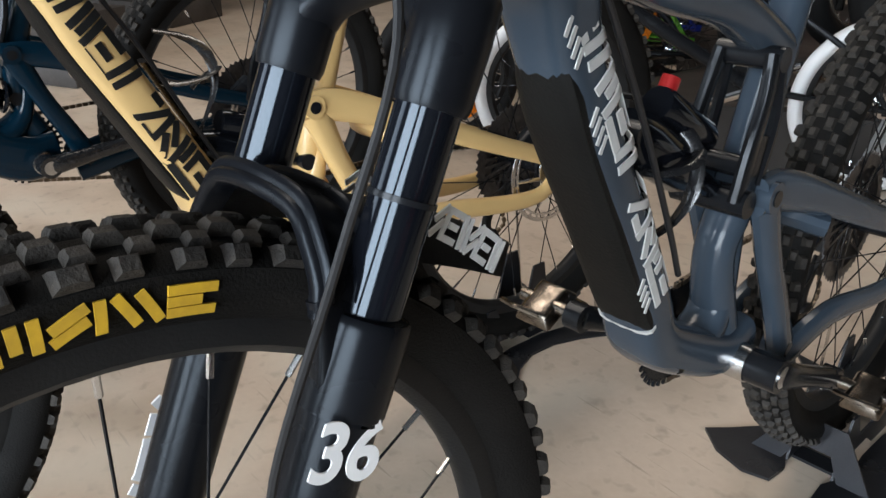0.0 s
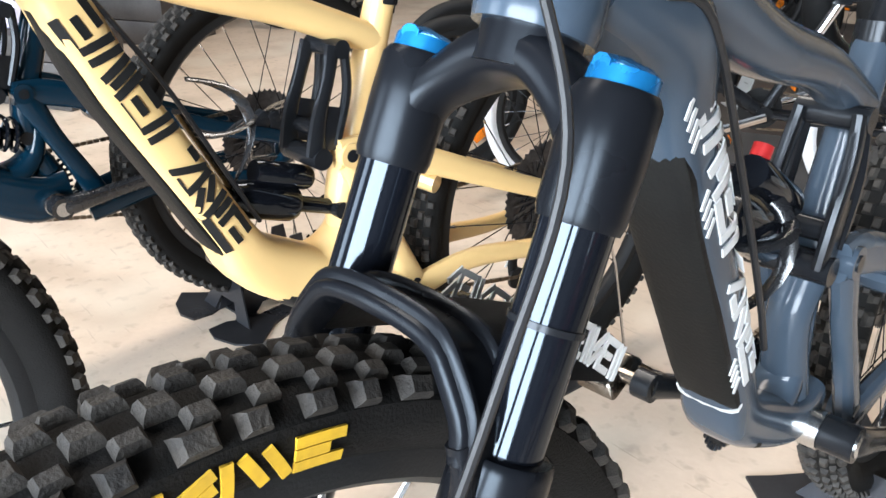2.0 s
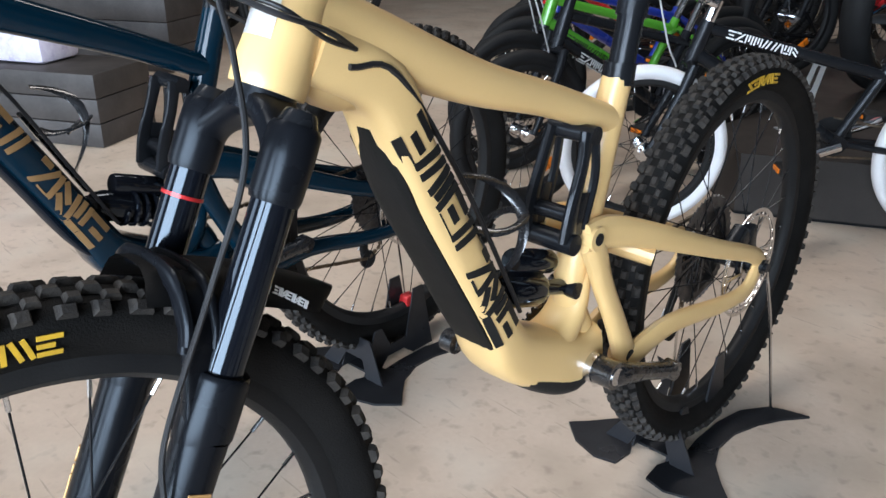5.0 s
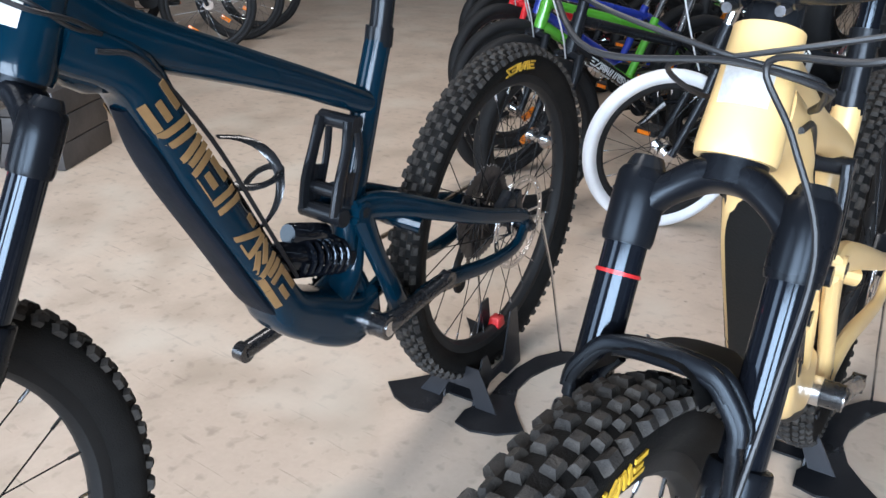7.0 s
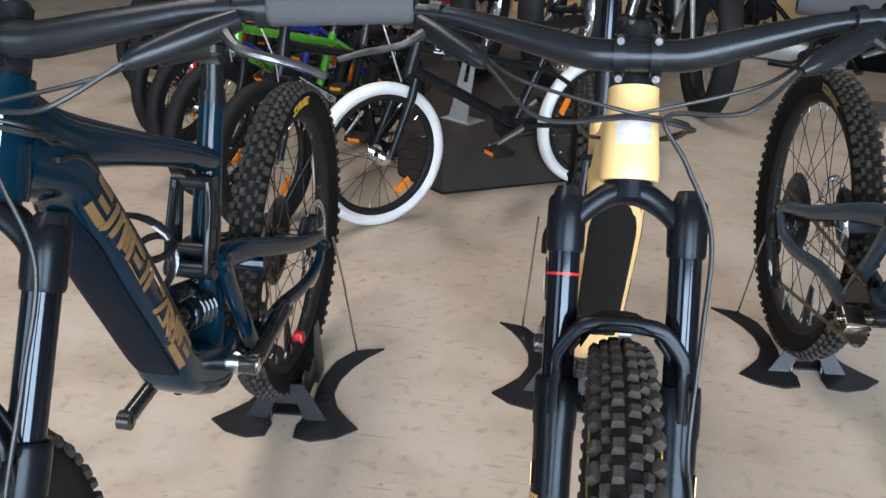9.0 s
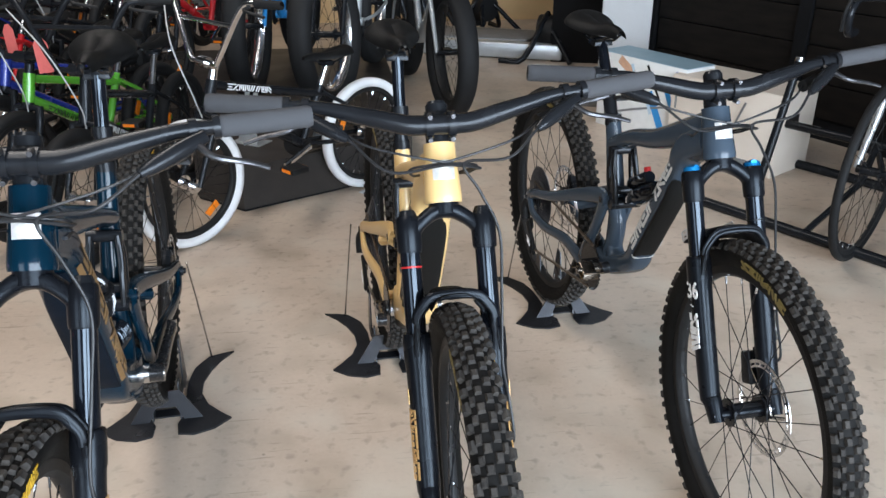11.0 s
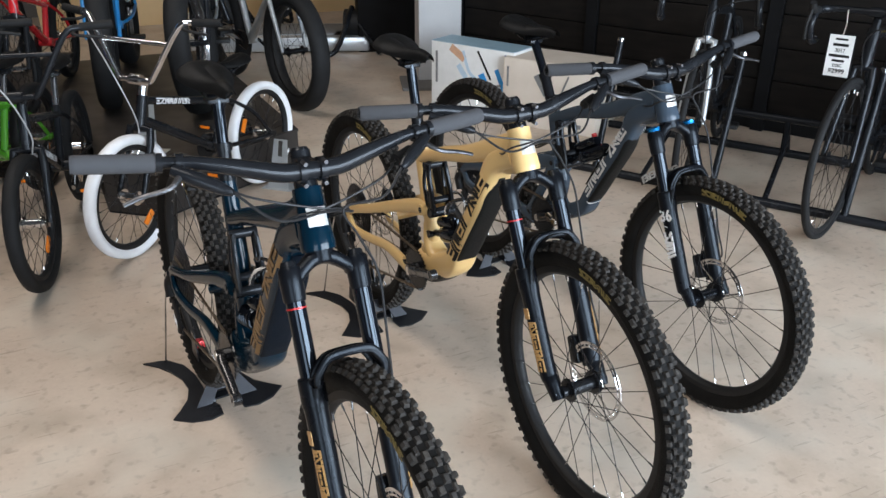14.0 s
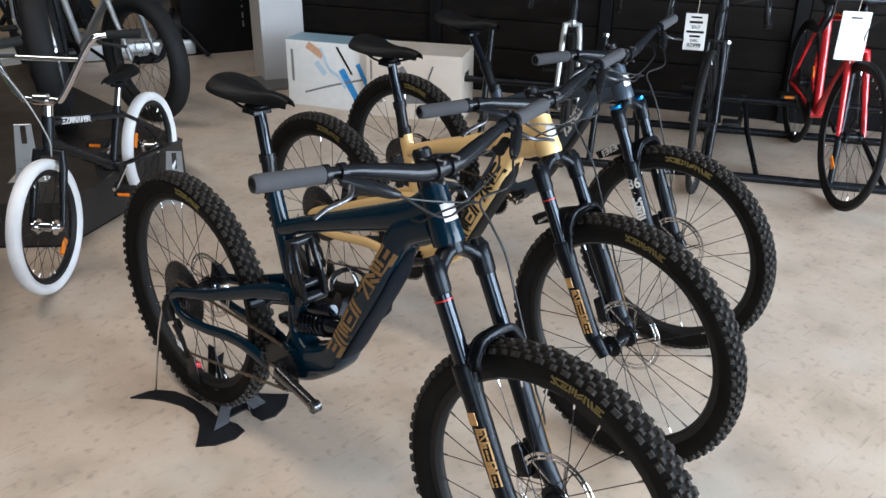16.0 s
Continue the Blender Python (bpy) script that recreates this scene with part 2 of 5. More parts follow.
def sweep(bm, pts, ra, rb=None, n=12, side=None, power=2.0, res=1, caps=True, closed=False):
    """A tube along pts; ra is its half width along side, rb across it."""
    k = len(pts)
    ra = list(ra) if hasattr(ra, "__len__") else [ra] * k
    rb = ra if rb is None else list(rb) if hasattr(rb, "__len__") else [rb] * k
    rows = [(*p, a, b) for p, a, b in zip(pts, ra, rb)]
    if res > 1:
        rows = spline(rows, res)
    p = [Vector(r[:3]) for r in rows]
    rings, ref = [], None
    for i, r in enumerate(rows):
        a, b = p[i - 1] if i or closed else p[i], p[(i + 1) % len(p)] if i + 1 < len(p) or closed else p[i]
        t = (b - a).normalized()
        if side is not None:
            s = Vector(side)
        else:
            s = ref if ref is not None else (SIDE if abs(t.y) < 0.9 else UP)
        s = (s - t * s.dot(t)).normalized()
        ref = s
        nn = t.cross(s)
        ring = []
        for j in range(n):
            c, d = math.cos(2 * math.pi * (j + 0.5) / n), math.sin(2 * math.pi * (j + 0.5) / n)
            c, d = math.copysign(abs(c) ** (2 / power), c), math.copysign(abs(d) ** (2 / power), d)
            ring.append(bm.verts.new(p[i] + s * (c * r[3]) + nn * (d * r[4])))
        rings.append(ring)
    pairs = list(zip(rings, rings[1:])) + ([(rings[-1], rings[0])] if closed else [])
    for q, w in pairs:
        for j in range(n):
            bm.faces.new((q[j], q[(j + 1) % n], w[(j + 1) % n], w[j]))
    if caps and not closed:
        bm.faces.new(rings[0][::-1])
        bm.faces.new(rings[-1])
    return bm


def tube(*args, **kw):
    return sweep(bmesh.new(), *args, **kw)


def lathe(bm, profile, n=48, at=(0, 0, 0), closed=True):
    """Turns (radius, place along y) about the y axis."""
    at, rings = Vector(at), []
    for i in range(n):
        a = 2 * math.pi * i / n
        rings.append([bm.verts.new(at + Vector((r * math.cos(a), y, r * math.sin(a)))) for r, y in profile])
    k = len(profile)
    for i in range(n):
        q, w = rings[i], rings[(i + 1) % n]
        for j in range(k if closed else k - 1):
            bm.faces.new((q[j], q[(j + 1) % k], w[(j + 1) % k], w[j]))
    return bm


def disc(bm, r, y0, y1, n=24, at=(0, 0, 0)):
    return sweep(bm, [Vector(at) + Vector((0, y0, 0)), Vector(at) + Vector((0, y1, 0))], r, n=n, side=(1, 0, 0))


def box(bm, size, m=None, taper=1.0, bevel=0.0):
    """A block of that size about the origin of m; taper narrows its top."""
    m = m or Matrix()
    x, y, z = (s / 2 for s in size)
    v = [bm.verts.new(m @ Vector((a * x * (taper if c > 0 else 1), b * y * (taper if c > 0 else 1), c * z)))
         for c in (-1, 1) for a, b in ((-1, -1), (1, -1), (1, 1), (-1, 1))]
    f = [bm.faces.new([v[i] for i in q]) for q in ((3, 2, 1, 0), (4, 5, 6, 7), (0, 1, 5, 4), (1, 2, 6, 5), (2, 3, 7, 6), (3, 0, 4, 7))]
    if bevel:
        bmesh.ops.bevel(bm, geom=list({e for q in f for e in q.edges}), offset=bevel, segments=2, affect="EDGES", profile=0.5)
    return bm


def slab(bm, outline, z0, z1, m=None):
    """A plate: the outline (x, y) between two heights."""
    m = m or Matrix()
    lo = [bm.verts.new(m @ Vector((x, y, z0))) for x, y in outline]
    hi = [bm.verts.new(m @ Vector((x, y, z1))) for x, y in outline]
    k = len(outline)
    f = [bm.faces.new(lo[::-1]), bm.faces.new(hi)]
    for i in range(k):
        bm.faces.new((lo[i], lo[(i + 1) % k], hi[(i + 1) % k], hi[i]))
    for q in f:
        q.normal_update()
    bmesh.ops.triangulate(bm, faces=f, ngon_method="EAR_CLIP")
    return bm


def thing(name, m, label, category, group=""):
    ob = new(name)
    ob.empty_display_size = 0.1
    ob.matrix_world = m
    return tagged(ob, label, category, group)


def writing(text, size, material, name, parent, m, depth=0.0006, spacing=1.0):
    """Readable characters in the built-in font, as a mesh."""
    cu = bpy.data.curves.new(name, "FONT")
    cu.body, cu.size, cu.extrude, cu.align_x, cu.align_y, cu.space_character, cu.offset = text, size, depth, "CENTER", "CENTER", spacing, size * 0.022
    tmp = bpy.data.objects.new(name, cu)
    scene.collection.objects.link(tmp)
    bpy.context.view_layer.update()
    me = bpy.data.meshes.new_from_object(tmp.evaluated_get(bpy.context.evaluated_depsgraph_get()))
    bpy.data.objects.remove(tmp)
    bpy.data.curves.remove(cu)
    me.materials.clear()
    me.materials.append(material)
    return part(name, me, material, parent, m=m)


# plain stroke shapes that stand for a maker's mark, each in a unit cell
MARKS = ([(0, 1, .9, 1), (0, 0, .9, 0), (.35, .5, .9, .5)], [(0, 0, .35, 1), (.5, 0, .85, 1)], [(.05, 0, .05, 1), (.45, .3, .45, 1), (.85, 0, .85, 1)],
         [(0, 1, .9, 1), (.2, .5, .7, .5), (0, 0, .9, 0)], [(0, 0, .9, 1), (0, 1, .35, 1), (.55, 0, .9, 0)], [(0, 0, 0, 1), (.35, 1, .9, .55), (.35, .45, .9, 0)], [(0, 1, .15, 0), (.45, 1, .45, .45), (.45, 0, .9, 0), (.9, .4, .9, 1)])


def marks(bm, count, pitch, height, stroke, place, seed=0, order=None, slant=0.0):
    """A row of plain strokes; place(s, h) gives the point and the outward normal at s along and h up."""
    rnd = random.Random(seed)
    for i in range(count):
        for x0, y0, x1, y1 in MARKS[order[i] if order else rnd.randrange(len(MARKS))]:
            s0, h0, s1, h1 = (i + x0 * 0.82 + y0 * slant) * pitch, y0 * height, (i + x1 * 0.82 + y1 * slant) * pitch, y1 * height
            d = Vector((s1 - s0, h1 - h0))
            ln = d.length
            d.normalize()
            e = Vector((-d.y, d.x)) * stroke / 2
            k = max(1, int(ln / (stroke * 0.7)))
            d0, d1 = -stroke / 2, ln + stroke / 2
            loops = []
            for n_ in range(k + 1):
                c_ = d0 + (d1 - d0) * n_ / k
                ring_ = []
                for g, lift in ((-1, -0.0006), (1, -0.0006), (1, 0.0009), (-1, 0.0009)):
                    p, nn = place(s0 + d.x * c_ + e.x * g, h0 + d.y * c_ + e.y * g)
                    ring_.append(bm.verts.new(Vector(p) + Vector(nn) * (lift + 0.00012 * (i % 3))))
                loops.append(ring_)
            for a, b in zip(loops, loops[1:]):
                for j in range(4):
                    bm.faces.new((a[j], a[(j + 1) % 4], b[(j + 1) % 4], b[j]))
            bm.faces.new(loops[0][::-1])
            bm.faces.new(loops[-1])
    return bm


# ---- wheels ----
MESHES = {}


def kept(key, make):
    if key not in MESHES:
        MESHES[key] = make()
    return MESHES[key]


def knob(bm, size, m):
    """A tread block: straight flanks, a chamfered crown."""
    x, y, z = (q / 2 for q in size)
    rings = [[bm.verts.new(m @ Vector((a * x * k, b_ * y * k, h))) for a, b_ in ((-1, -1), (1, -1), (1, 1), (-1, 1))] for k, h in ((1.12, -z), (0.94, z * 0.45), (0.70, z))]
    for q, w in zip(rings, rings[1:]):
        for j in range(4):
            bm.faces.new((q[j], q[(j + 1) % 4], w[(j + 1) % 4], w[j]))
    bm.faces.new(rings[-1])


def tyre_mesh(R, half, bead, knobby, material):
    """The casing as a lathe; knobs as real blocks on the crown, the flanks and the shoulders."""
    bm = bmesh.new()
    h = R - bead
    top = R - (0.007 if knobby else 0.0)
    prof = [(bead, half * 0.42), (bead + h * 0.18, half * 0.76), (bead + h * 0.42, half * 0.98), (bead + h * 0.62, half * 0.96),
            (top - h * 0.12, half * 0.72), (top - h * 0.025, half * 0.36), (top, 0)]
    prof = prof + [(r, -y) for r, y in prof[-2::-1]]
    lathe(bm, prof, 96, closed=False)
    if knobby:
        N = 76
        rnd = random.Random(4)
        for i in range(N):
            for row, (y, tilt, ln, wd, ht, shift) in enumerate(((0.0072, 6, 0.0150, 0.0112, 0.0064, 0.0), (-0.0072, -6, 0.0150, 0.0112, 0.0064, 0.5),
                                               (0.0172, 24, 0.0140, 0.0086, 0.0062, 0.45), (-0.0172, -24, 0.0140, 0.0086, 0.0062, 0.95),
                                               (0.0262, 52, 0.0172, 0.0112, 0.0082, 0.1), (-0.0262, -52, 0.0172, 0.0112, 0.0082, 0.6))):
                y *= half / 0.0305
                a = 2 * math.pi * (i + shift + (0.5 if row > 3 and i % 2 else 0) * 0.2) / N
                f = abs(y) / half
                r = top - h * (0.0 + 0.07 * f + 0.20 * f ** 3)
                m = Matrix.Rotation(-a, 4, "Y") @ Matrix.Translation((r + ht * 0.25, y, 0)) @ Matrix.Rotation(radians(tilt), 4, "Z") @ Matrix.Rotation(radians(90), 4, "Y")
                knob(bm, (ln * rnd.uniform(0.86, 1.08) * (1 if row < 4 or i % 2 else 0.72), wd * rnd.uniform(0.9, 1.06), ht * 1.4), m)
    me = mesh_of("tyre", bm, material)
    if knobby:
        me.materials.append(TREAD)
        me.polygons.foreach_set("material_index", [0 if p.index < 96 * 12 else 1 for p in me.polygons])
    return me


def tyre_print(R, half, bead, material, count, start, side, pitch):
    def make():
        bm = bmesh.new()
        r0, h = bead + (R - bead) * 0.27, (R - bead) * 0.21

        def place(s, k):
            a = start - s / r0 * side
            y = half * (0.955 + 0.030 * min(1, k / h * 2.2)) * side
            return (math.cos(a) * (r0 + k), y + side * 0.0006, math.sin(a) * (r0 + k)), (0, side, 0)
        marks(bm, count, pitch, h, pitch * 0.2, place, 3, [0, 1, 5, 2, 3, 4][:count])
        return mesh_of("tyre_print", bm, material)
    return kept(("print", R, material.name, count, start, side, pitch), make)


def wheel(name, parent, m, R=0.372, half=0.0305, bead=0.309, hub_half=0.05, spokes=28, knobby=True, tyre_mat=None, rim_mat=None,
          hub_mat=None, rotor=0, cassette=False, prints=(), spin=0.0, spoke_mat=None, reflector=False, label=""):
    """Hub mesh with tyre, rim, each spoke, rotor, sprockets as its pieces; the axle lies along y."""
    tyre_mat, rim_mat, hub_mat = tyre_mat or RUBBER, rim_mat or PLASTIC, hub_mat or BLACK
    key = (R, half, bead, hub_half, spokes, knobby, tyre_mat.name, rim_mat.name, hub_mat.name)

    def hub():
        b = bmesh.new()
        disc(b, 0.012, -hub_half, hub_half, 16)
        disc(b, 0.017, -hub_half * 0.75, hub_half * 0.75, 20)
        for s in (-1, 1):
            disc(b, 0.029, s * hub_half * 0.62, s * hub_half * 0.70, 28)
            disc(b, 0.015, s * hub_half * 0.88, s * hub_half * 1.08, 16)
        return mesh_of("hub", b, hub_mat)
    w = part(name, kept(("hub", key), hub), hub_mat, parent, label, m @ Matrix.Rotation(spin, 4, "Y"))
    part("tyre", kept(("tyre", key), lambda: tyre_mesh(R, half, bead, knobby, tyre_mat)), tyre_mat, w)

    def rim():
        b = bmesh.new()
        lathe(b, [(bead + 0.003, half * 0.47), (bead - 0.004, half * 0.50), (bead - 0.014, half * 0.46), (bead - 0.021, half * 0.2), (bead - 0.022, 0),
                  (bead - 0.021, -half * 0.2), (bead - 0.014, -half * 0.46), (bead - 0.004, -half * 0.50), (bead + 0.003, -half * 0.47), (bead - 0.006, 0)], 80)
        return mesh_of("rim", b, rim_mat)
    part("rim", kept(("rim", key), rim), rim_mat, w)

    def spoke():
        L = math.hypot(bead - 0.020, 0.02) - 0.002
        b = tube([(0, 0, 0), (0, 0, L - 0.018)], 0.0011, n=5)
        sweep(b, [(0, 0, L - 0.018), (0, 0, L)], 0.0022, n=6)
        me = mesh_of("spoke", b, spoke_mat or BLACK)
        if not spoke_mat:
            me.materials.append(STEEL)
            me.polygons.foreach_set("material_index", [0 if p.index < 7 else 1 for p in me.polygons])
        return me
    sm = kept(("spoke", key, spoke_mat.name if spoke_mat else ""), spoke)
    for i in range(spokes):
        a = 2 * math.pi * i / spokes
        s = 1 if i % 2 else -1
        lead = (1 if i % 4 < 2 else -1) * 1.25
        p0 = Vector((math.cos(a + lead) * 0.026, s * hub_half * 0.66, math.sin(a + lead) * 0.026))
        p1 = Vector((math.cos(a) * (bead - 0.020), 0, math.sin(a) * (bead - 0.020)))
        d = p1 - p0
        q = d.to_track_quat("Z", "Y").to_matrix().to_4x4()
        L = math.hypot(bead - 0.020, 0.02) - 0.002
        part("spoke", sm, BLACK, w, m=Matrix.Translation(p0) @ q @ Matrix.Diagonal((1, 1, d.length / L, 1)))
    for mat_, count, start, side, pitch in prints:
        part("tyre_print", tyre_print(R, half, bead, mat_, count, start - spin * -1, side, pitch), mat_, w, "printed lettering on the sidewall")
    if rotor:
        def rot():
            b = bmesh.new()
            lathe(b, [(rotor, 0.0009), (rotor - 0.007, 0.0009), (rotor - 0.007, -0.0009), (rotor, -0.0009)], 48)
            lathe(b, [(rotor - 0.012, 0.0009), (rotor - 0.016, 0.0009), (rotor - 0.016, -0.0009), (rotor - 0.012, -0.0009)], 48)
            lathe(b, [(0.030, 0.0012), (0.019, 0.0012), (0.019, -0.0012), (0.030, -0.0012)], 32)
            for i in range(30):
                a = 2 * math.pi * i / 30
                box(b, (0.011, 0.0016, 0.004), Matrix.Rotation(-a, 4, "Y") @ Matrix.Translation((rotor - 0.0095, 0, 0)) @ Matrix.Rotation(0.5, 4, "Y"))
            for i in range(6):
                a = 2 * math.pi * i / 6
                p0, p1 = Vector((math.cos(a) * 0.027, 0, math.sin(a) * 0.027)), Vector((math.cos(a + 0.5) * (rotor - 0.015), 0, math.sin(a + 0.5) * (rotor - 0.015)))
                sweep(b, [p0, p1], 0.0012, 0.0036, n=6, side=(0, 1, 0))
            return mesh_of("brake_rotor", b, STEEL)
        part("brake_rotor", kept(("rotor", rotor), rot), STEEL, w, "perforated steel brake rotor", Matrix.Translation((0, hub_half * 0.80, 0)))
    if cassette:
        def cas():
            b = bmesh.new()
            for g in range(10):
                r = 0.104 - 0.0088 * g
                teeth = max(11, int(r * 480))
                y = -hub_half * 0.50 - g * 0.0036
                pts = []
                for i in range(teeth * 2):
                    a = math.pi * i / teeth
                    pts.append(((r if i % 2 else r - 0.006) * math.cos(a), (r if i % 2 else r - 0.006) * math.sin(a)))
                inner = [(0.8 * r * math.cos(math.pi * i / teeth), 0.8 * r * math.sin(math.pi * i / teeth)) for i in range(teeth * 2)]
                k = teeth * 2
                vs = [[b.verts.new((x, y + dy, z)) for x, z in ring] for dy in (0.0008, -0.0008) for ring in (pts, inner)]
                for i in range(k):
                    j = (i + 1) % k
                    b.faces.new((vs[0][i], vs[0][j], vs[1][j], vs[1][i]))
                    b.faces.new((vs[2][j], vs[2][i], vs[3][i], vs[3][j]))
                    b.faces.new((vs[0][j], vs[0][i], vs[2][i], vs[2][j]))
                for i in range(5):
                    a = 2 * math.pi * i / 5 + g * 0.2
                    sweep(b, [(0.015 * math.cos(a), y, 0.015 * math.sin(a)), (0.82 * r * math.cos(a + 0.3), y, 0.82 * r * math.sin(a + 0.3))], 0.0009, 0.004, n=4, side=(0, 1, 0))
            return mesh_of("cassette", b, GEAR, False)
        part("cassette", kept("cassette", cas), GEAR, w, "stack of dark steel sprockets")
    if reflector:
        b = bmesh.new()
        box(b, (0.07, 0.009, 0.028), Matrix.Rotation(radians(90), 4, "Y"), 0.9, 0.003)
        part("reflector", b, ORANGE, w, "orange wheel reflector", Matrix.Rotation(reflector, 4, "Y") @ Matrix.Translation((R * 0.62, 0, 0)))
    return w


# ---- full-suspension mountain bikes; local x runs forward from the bottom bracket, y to its left side ----
def mountain_bike(label, place, heading, paint, mark_mat, hub, ht, steer, rear, seat_top, saddle_at, coil, fork_mark, knobs, ring, motor, guard, prints, rise, R, bead, R2, bead2, lean=0.0):
    root = thing("mountain_bike", Matrix.Translation((*place, 0)) @ Matrix.Rotation(radians(-90 + heading), 4, "Z") @ Matrix.Rotation(radians(-lean), 4, "X"), label, "bicycle", "mountain bikes on floor stands")
    HA = radians(63.6 if motor else 66.5)
    O = Vector((hub[0], 0, hub[1]))                       # crown race on the steering axis
    dn, fw = Vector((math.cos(HA), 0, -math.sin(HA))), Vector((math.sin(HA), 0, math.cos(HA)))
    S = Matrix.Translation(O) @ Matrix.Rotation(radians(steer), 4, -dn) @ Matrix.Translation(-O)

    def F(s, f=0.0, v=0.0):
        return O + dn * s + fw * f + Vector((0, v, 0))
    U = lambda u, w, v=0.0: Vector((u, v, w))
    hx, hz = hub
    top = F(-ht)
    wide = 0.041 if motor else 0.030
    deep, off = ((0.029, 0.0285) if coil else (0.029, 0.025)) if motor else (0.0255, 0.0175)
    # front triangle
    b = tube([F(0.0), F(-0.012), F(-ht * 0.5), F(-ht + 0.012), F(-ht)], [0.0325, 0.0335, 0.0305, 0.0285, 0.028], n=24, side=SIDE, res=3)
    dt0 = F(-0.045, -0.02)
    bb = U(0, 0.36)
    k0, k1, k2 = U(hx - 0.115, hz - 0.012), U(hx * 0.650 - 0.009, 0.690 + (hz - 0.832) * 0.7), U(0.190 if motor else 0.184, 0.495)
    sweep(b, [dt0, k0, k0 * 0.5 + k1 * 0.5, k1, k1 * 0.5 + k2 * 0.5, k2, U(0.160, 0.446), U(0.10, 0.407), U(0.02, 0.372), U(-0.035, 0.377)],
          [0.030, 0.034, wide * 0.95, wide, wide, wide, wide, wide * 0.95, 0.040 if motor else 0.032, 0.034 if motor else 0.030], [0.031, 0.031, deep, deep, deep, deep, deep + (0.007 if motor else 0.002), deep + (0.012 if motor else 0.002), 0.041 if motor else 0.026, 0.036 if motor else 0.024], n=24, side=SIDE, power=3.6, res=4)
    sx, sz = seat_top
    tt1 = U(sx + (sz - 0.70) * 0.30 + 0.026, 0.705 + (sz - 0.75) * 0.3)
    sweep(b, [F(-ht + 0.035, -0.012), U(hx - 0.115, hz + 0.026), U(hx * 0.45, hz - 0.033), U(0.085, tt1.z + 0.042), tt1, tt1 + Vector((-0.03, 0, -0.012))],
          [0.027, 0.028, 0.025, 0.022, 0.021, 0.020], [0.034, 0.032, 0.025, 0.021, 0.020, 0.018], n=18, side=SIDE, power=2.5, res=5)
    low = U(sx + (sz - 0.545) * 0.31, 0.545)
    sweep(b, [U(sx, sz), U(sx * 0.6 + low.x * 0.4, sz * 0.6 + low.z * 0.4), low, U(0.012, 0.47) if motor else U(0.036, 0.49), U(-0.008, 0.41) if motor else U(0.012, 0.40)],
          [0.0195, 0.021, 0.024, 0.022, 0.026], [0.0195, 0.022, 0.023 if motor else 0.020, 0.018 if motor else 0.019, 0.024], n=18, side=SIDE, power=2.2, res=4)
    # web between the head and the two tubes
    sweep(b, [F(-ht * 0.5, -0.015), U(hx - 0.085, hz + 0.006), U(hx - 0.125, hz - 0.004)], [0.026, 0.024, 0.018], [0.046, 0.040, 0.022], n=14, side=SIDE, power=2.6, res=3)
    # cradle that carries the shock's rear end
    if motor:
        sweep(b, [U(0.13, 0.43), U(0.06, 0.412), U(0.014, 0.44), U(-0.002, 0.50), U(0.01, 0.55)], [0.040, 0.036, 0.030, 0.024, 0.020], [0.022, 0.022, 0.018, 0.013, 0.012], n=14, side=SIDE, power=2.6, res=5)
    else:
        sweep(b, [U(0.10, 0.405), U(0.06, 0.398), U(0.028, 0.42), U(0.018, 0.49), U(0.018, 0.545)], [0.026, 0.026, 0.024, 0.020, 0.018], [0.018, 0.018, 0.018, 0.014, 0.012], n=14, side=SIDE, power=2.6, res=5)
    frame_ob = part("frame", b, paint, root, "carbon front frame")
    if motor:
        b = tube([U(0.16, 0.428), U(0.09, 0.378), U(0.02, 0.346), U(-0.04, 0.356)], [0.034, 0.038, 0.038, 0.030], [0.020, 0.026, 0.026, 0.020], n=16, side=SIDE, power=3, res=4)
        part("motor_cover", b, PLASTIC if not coil else paint, root, "covered electric motor under the bottom bracket")
    b = bmesh.new()
    disc(b, 0.0215, -0.051 if motor else -0.045, 0.051 if motor else 0.045, 24, (0, 0, 0.36))
    part("bottom_bracket", b, STEEL, root, "bright steel bearing cups")
    # rubber guard under the down tube
    kd = (k2 - k1).normalized()
    kn = Vector((-kd.z, 0, kd.x))
    gw = 0.80 if motor else 0.98
    b = tube([k0 + kn * (off - 0.001) + kd * 0.03, k0 * 0.4 + k1 * 0.6 + kn * off, k1 + kn * off, k1 * 0.5 + k2 * 0.5 + kn * off, k2 + kn * off, U(0.174, 0.438) if motor else U(0.160, 0.442), U(0.125, 0.388) if motor else U(0.118, 0.396)],
             [0.014, *(wide * gw * q for q in (0.92, 0.98, 1.0, 1.0, 0.96)), 0.028 * gw], [0.006, guard, guard, guard, guard, guard, 0.008], n=14, side=SIDE, power=3, res=5)
    part("down_tube_guard", b, NAVY_GUARD if coil else GUARD, root, "dark rubber guard under the down tube")
    if not motor:
        b = tube([k2 + kn * off + kd * 0.012, k2 + kn * off + kd * 0.0155], wide * gw * 0.985 + 0.0012, guard + 0.0012, n=14, side=SIDE, power=3)
        part("guard_band", b, INK_PALE, root, "thin pale band across the guard")
    # maker's mark along both sides of the down tube
    a0, a1 = k0 + (k1 - k0).normalized() * ((0.030 if coil else 0.045) if motor else 0.03), k2 + (k2 - k1).normalized() * (0.016 if motor else -0.004)
    d = (a1 - a0).normalized()
    upn = Vector((d.z, 0, -d.x))
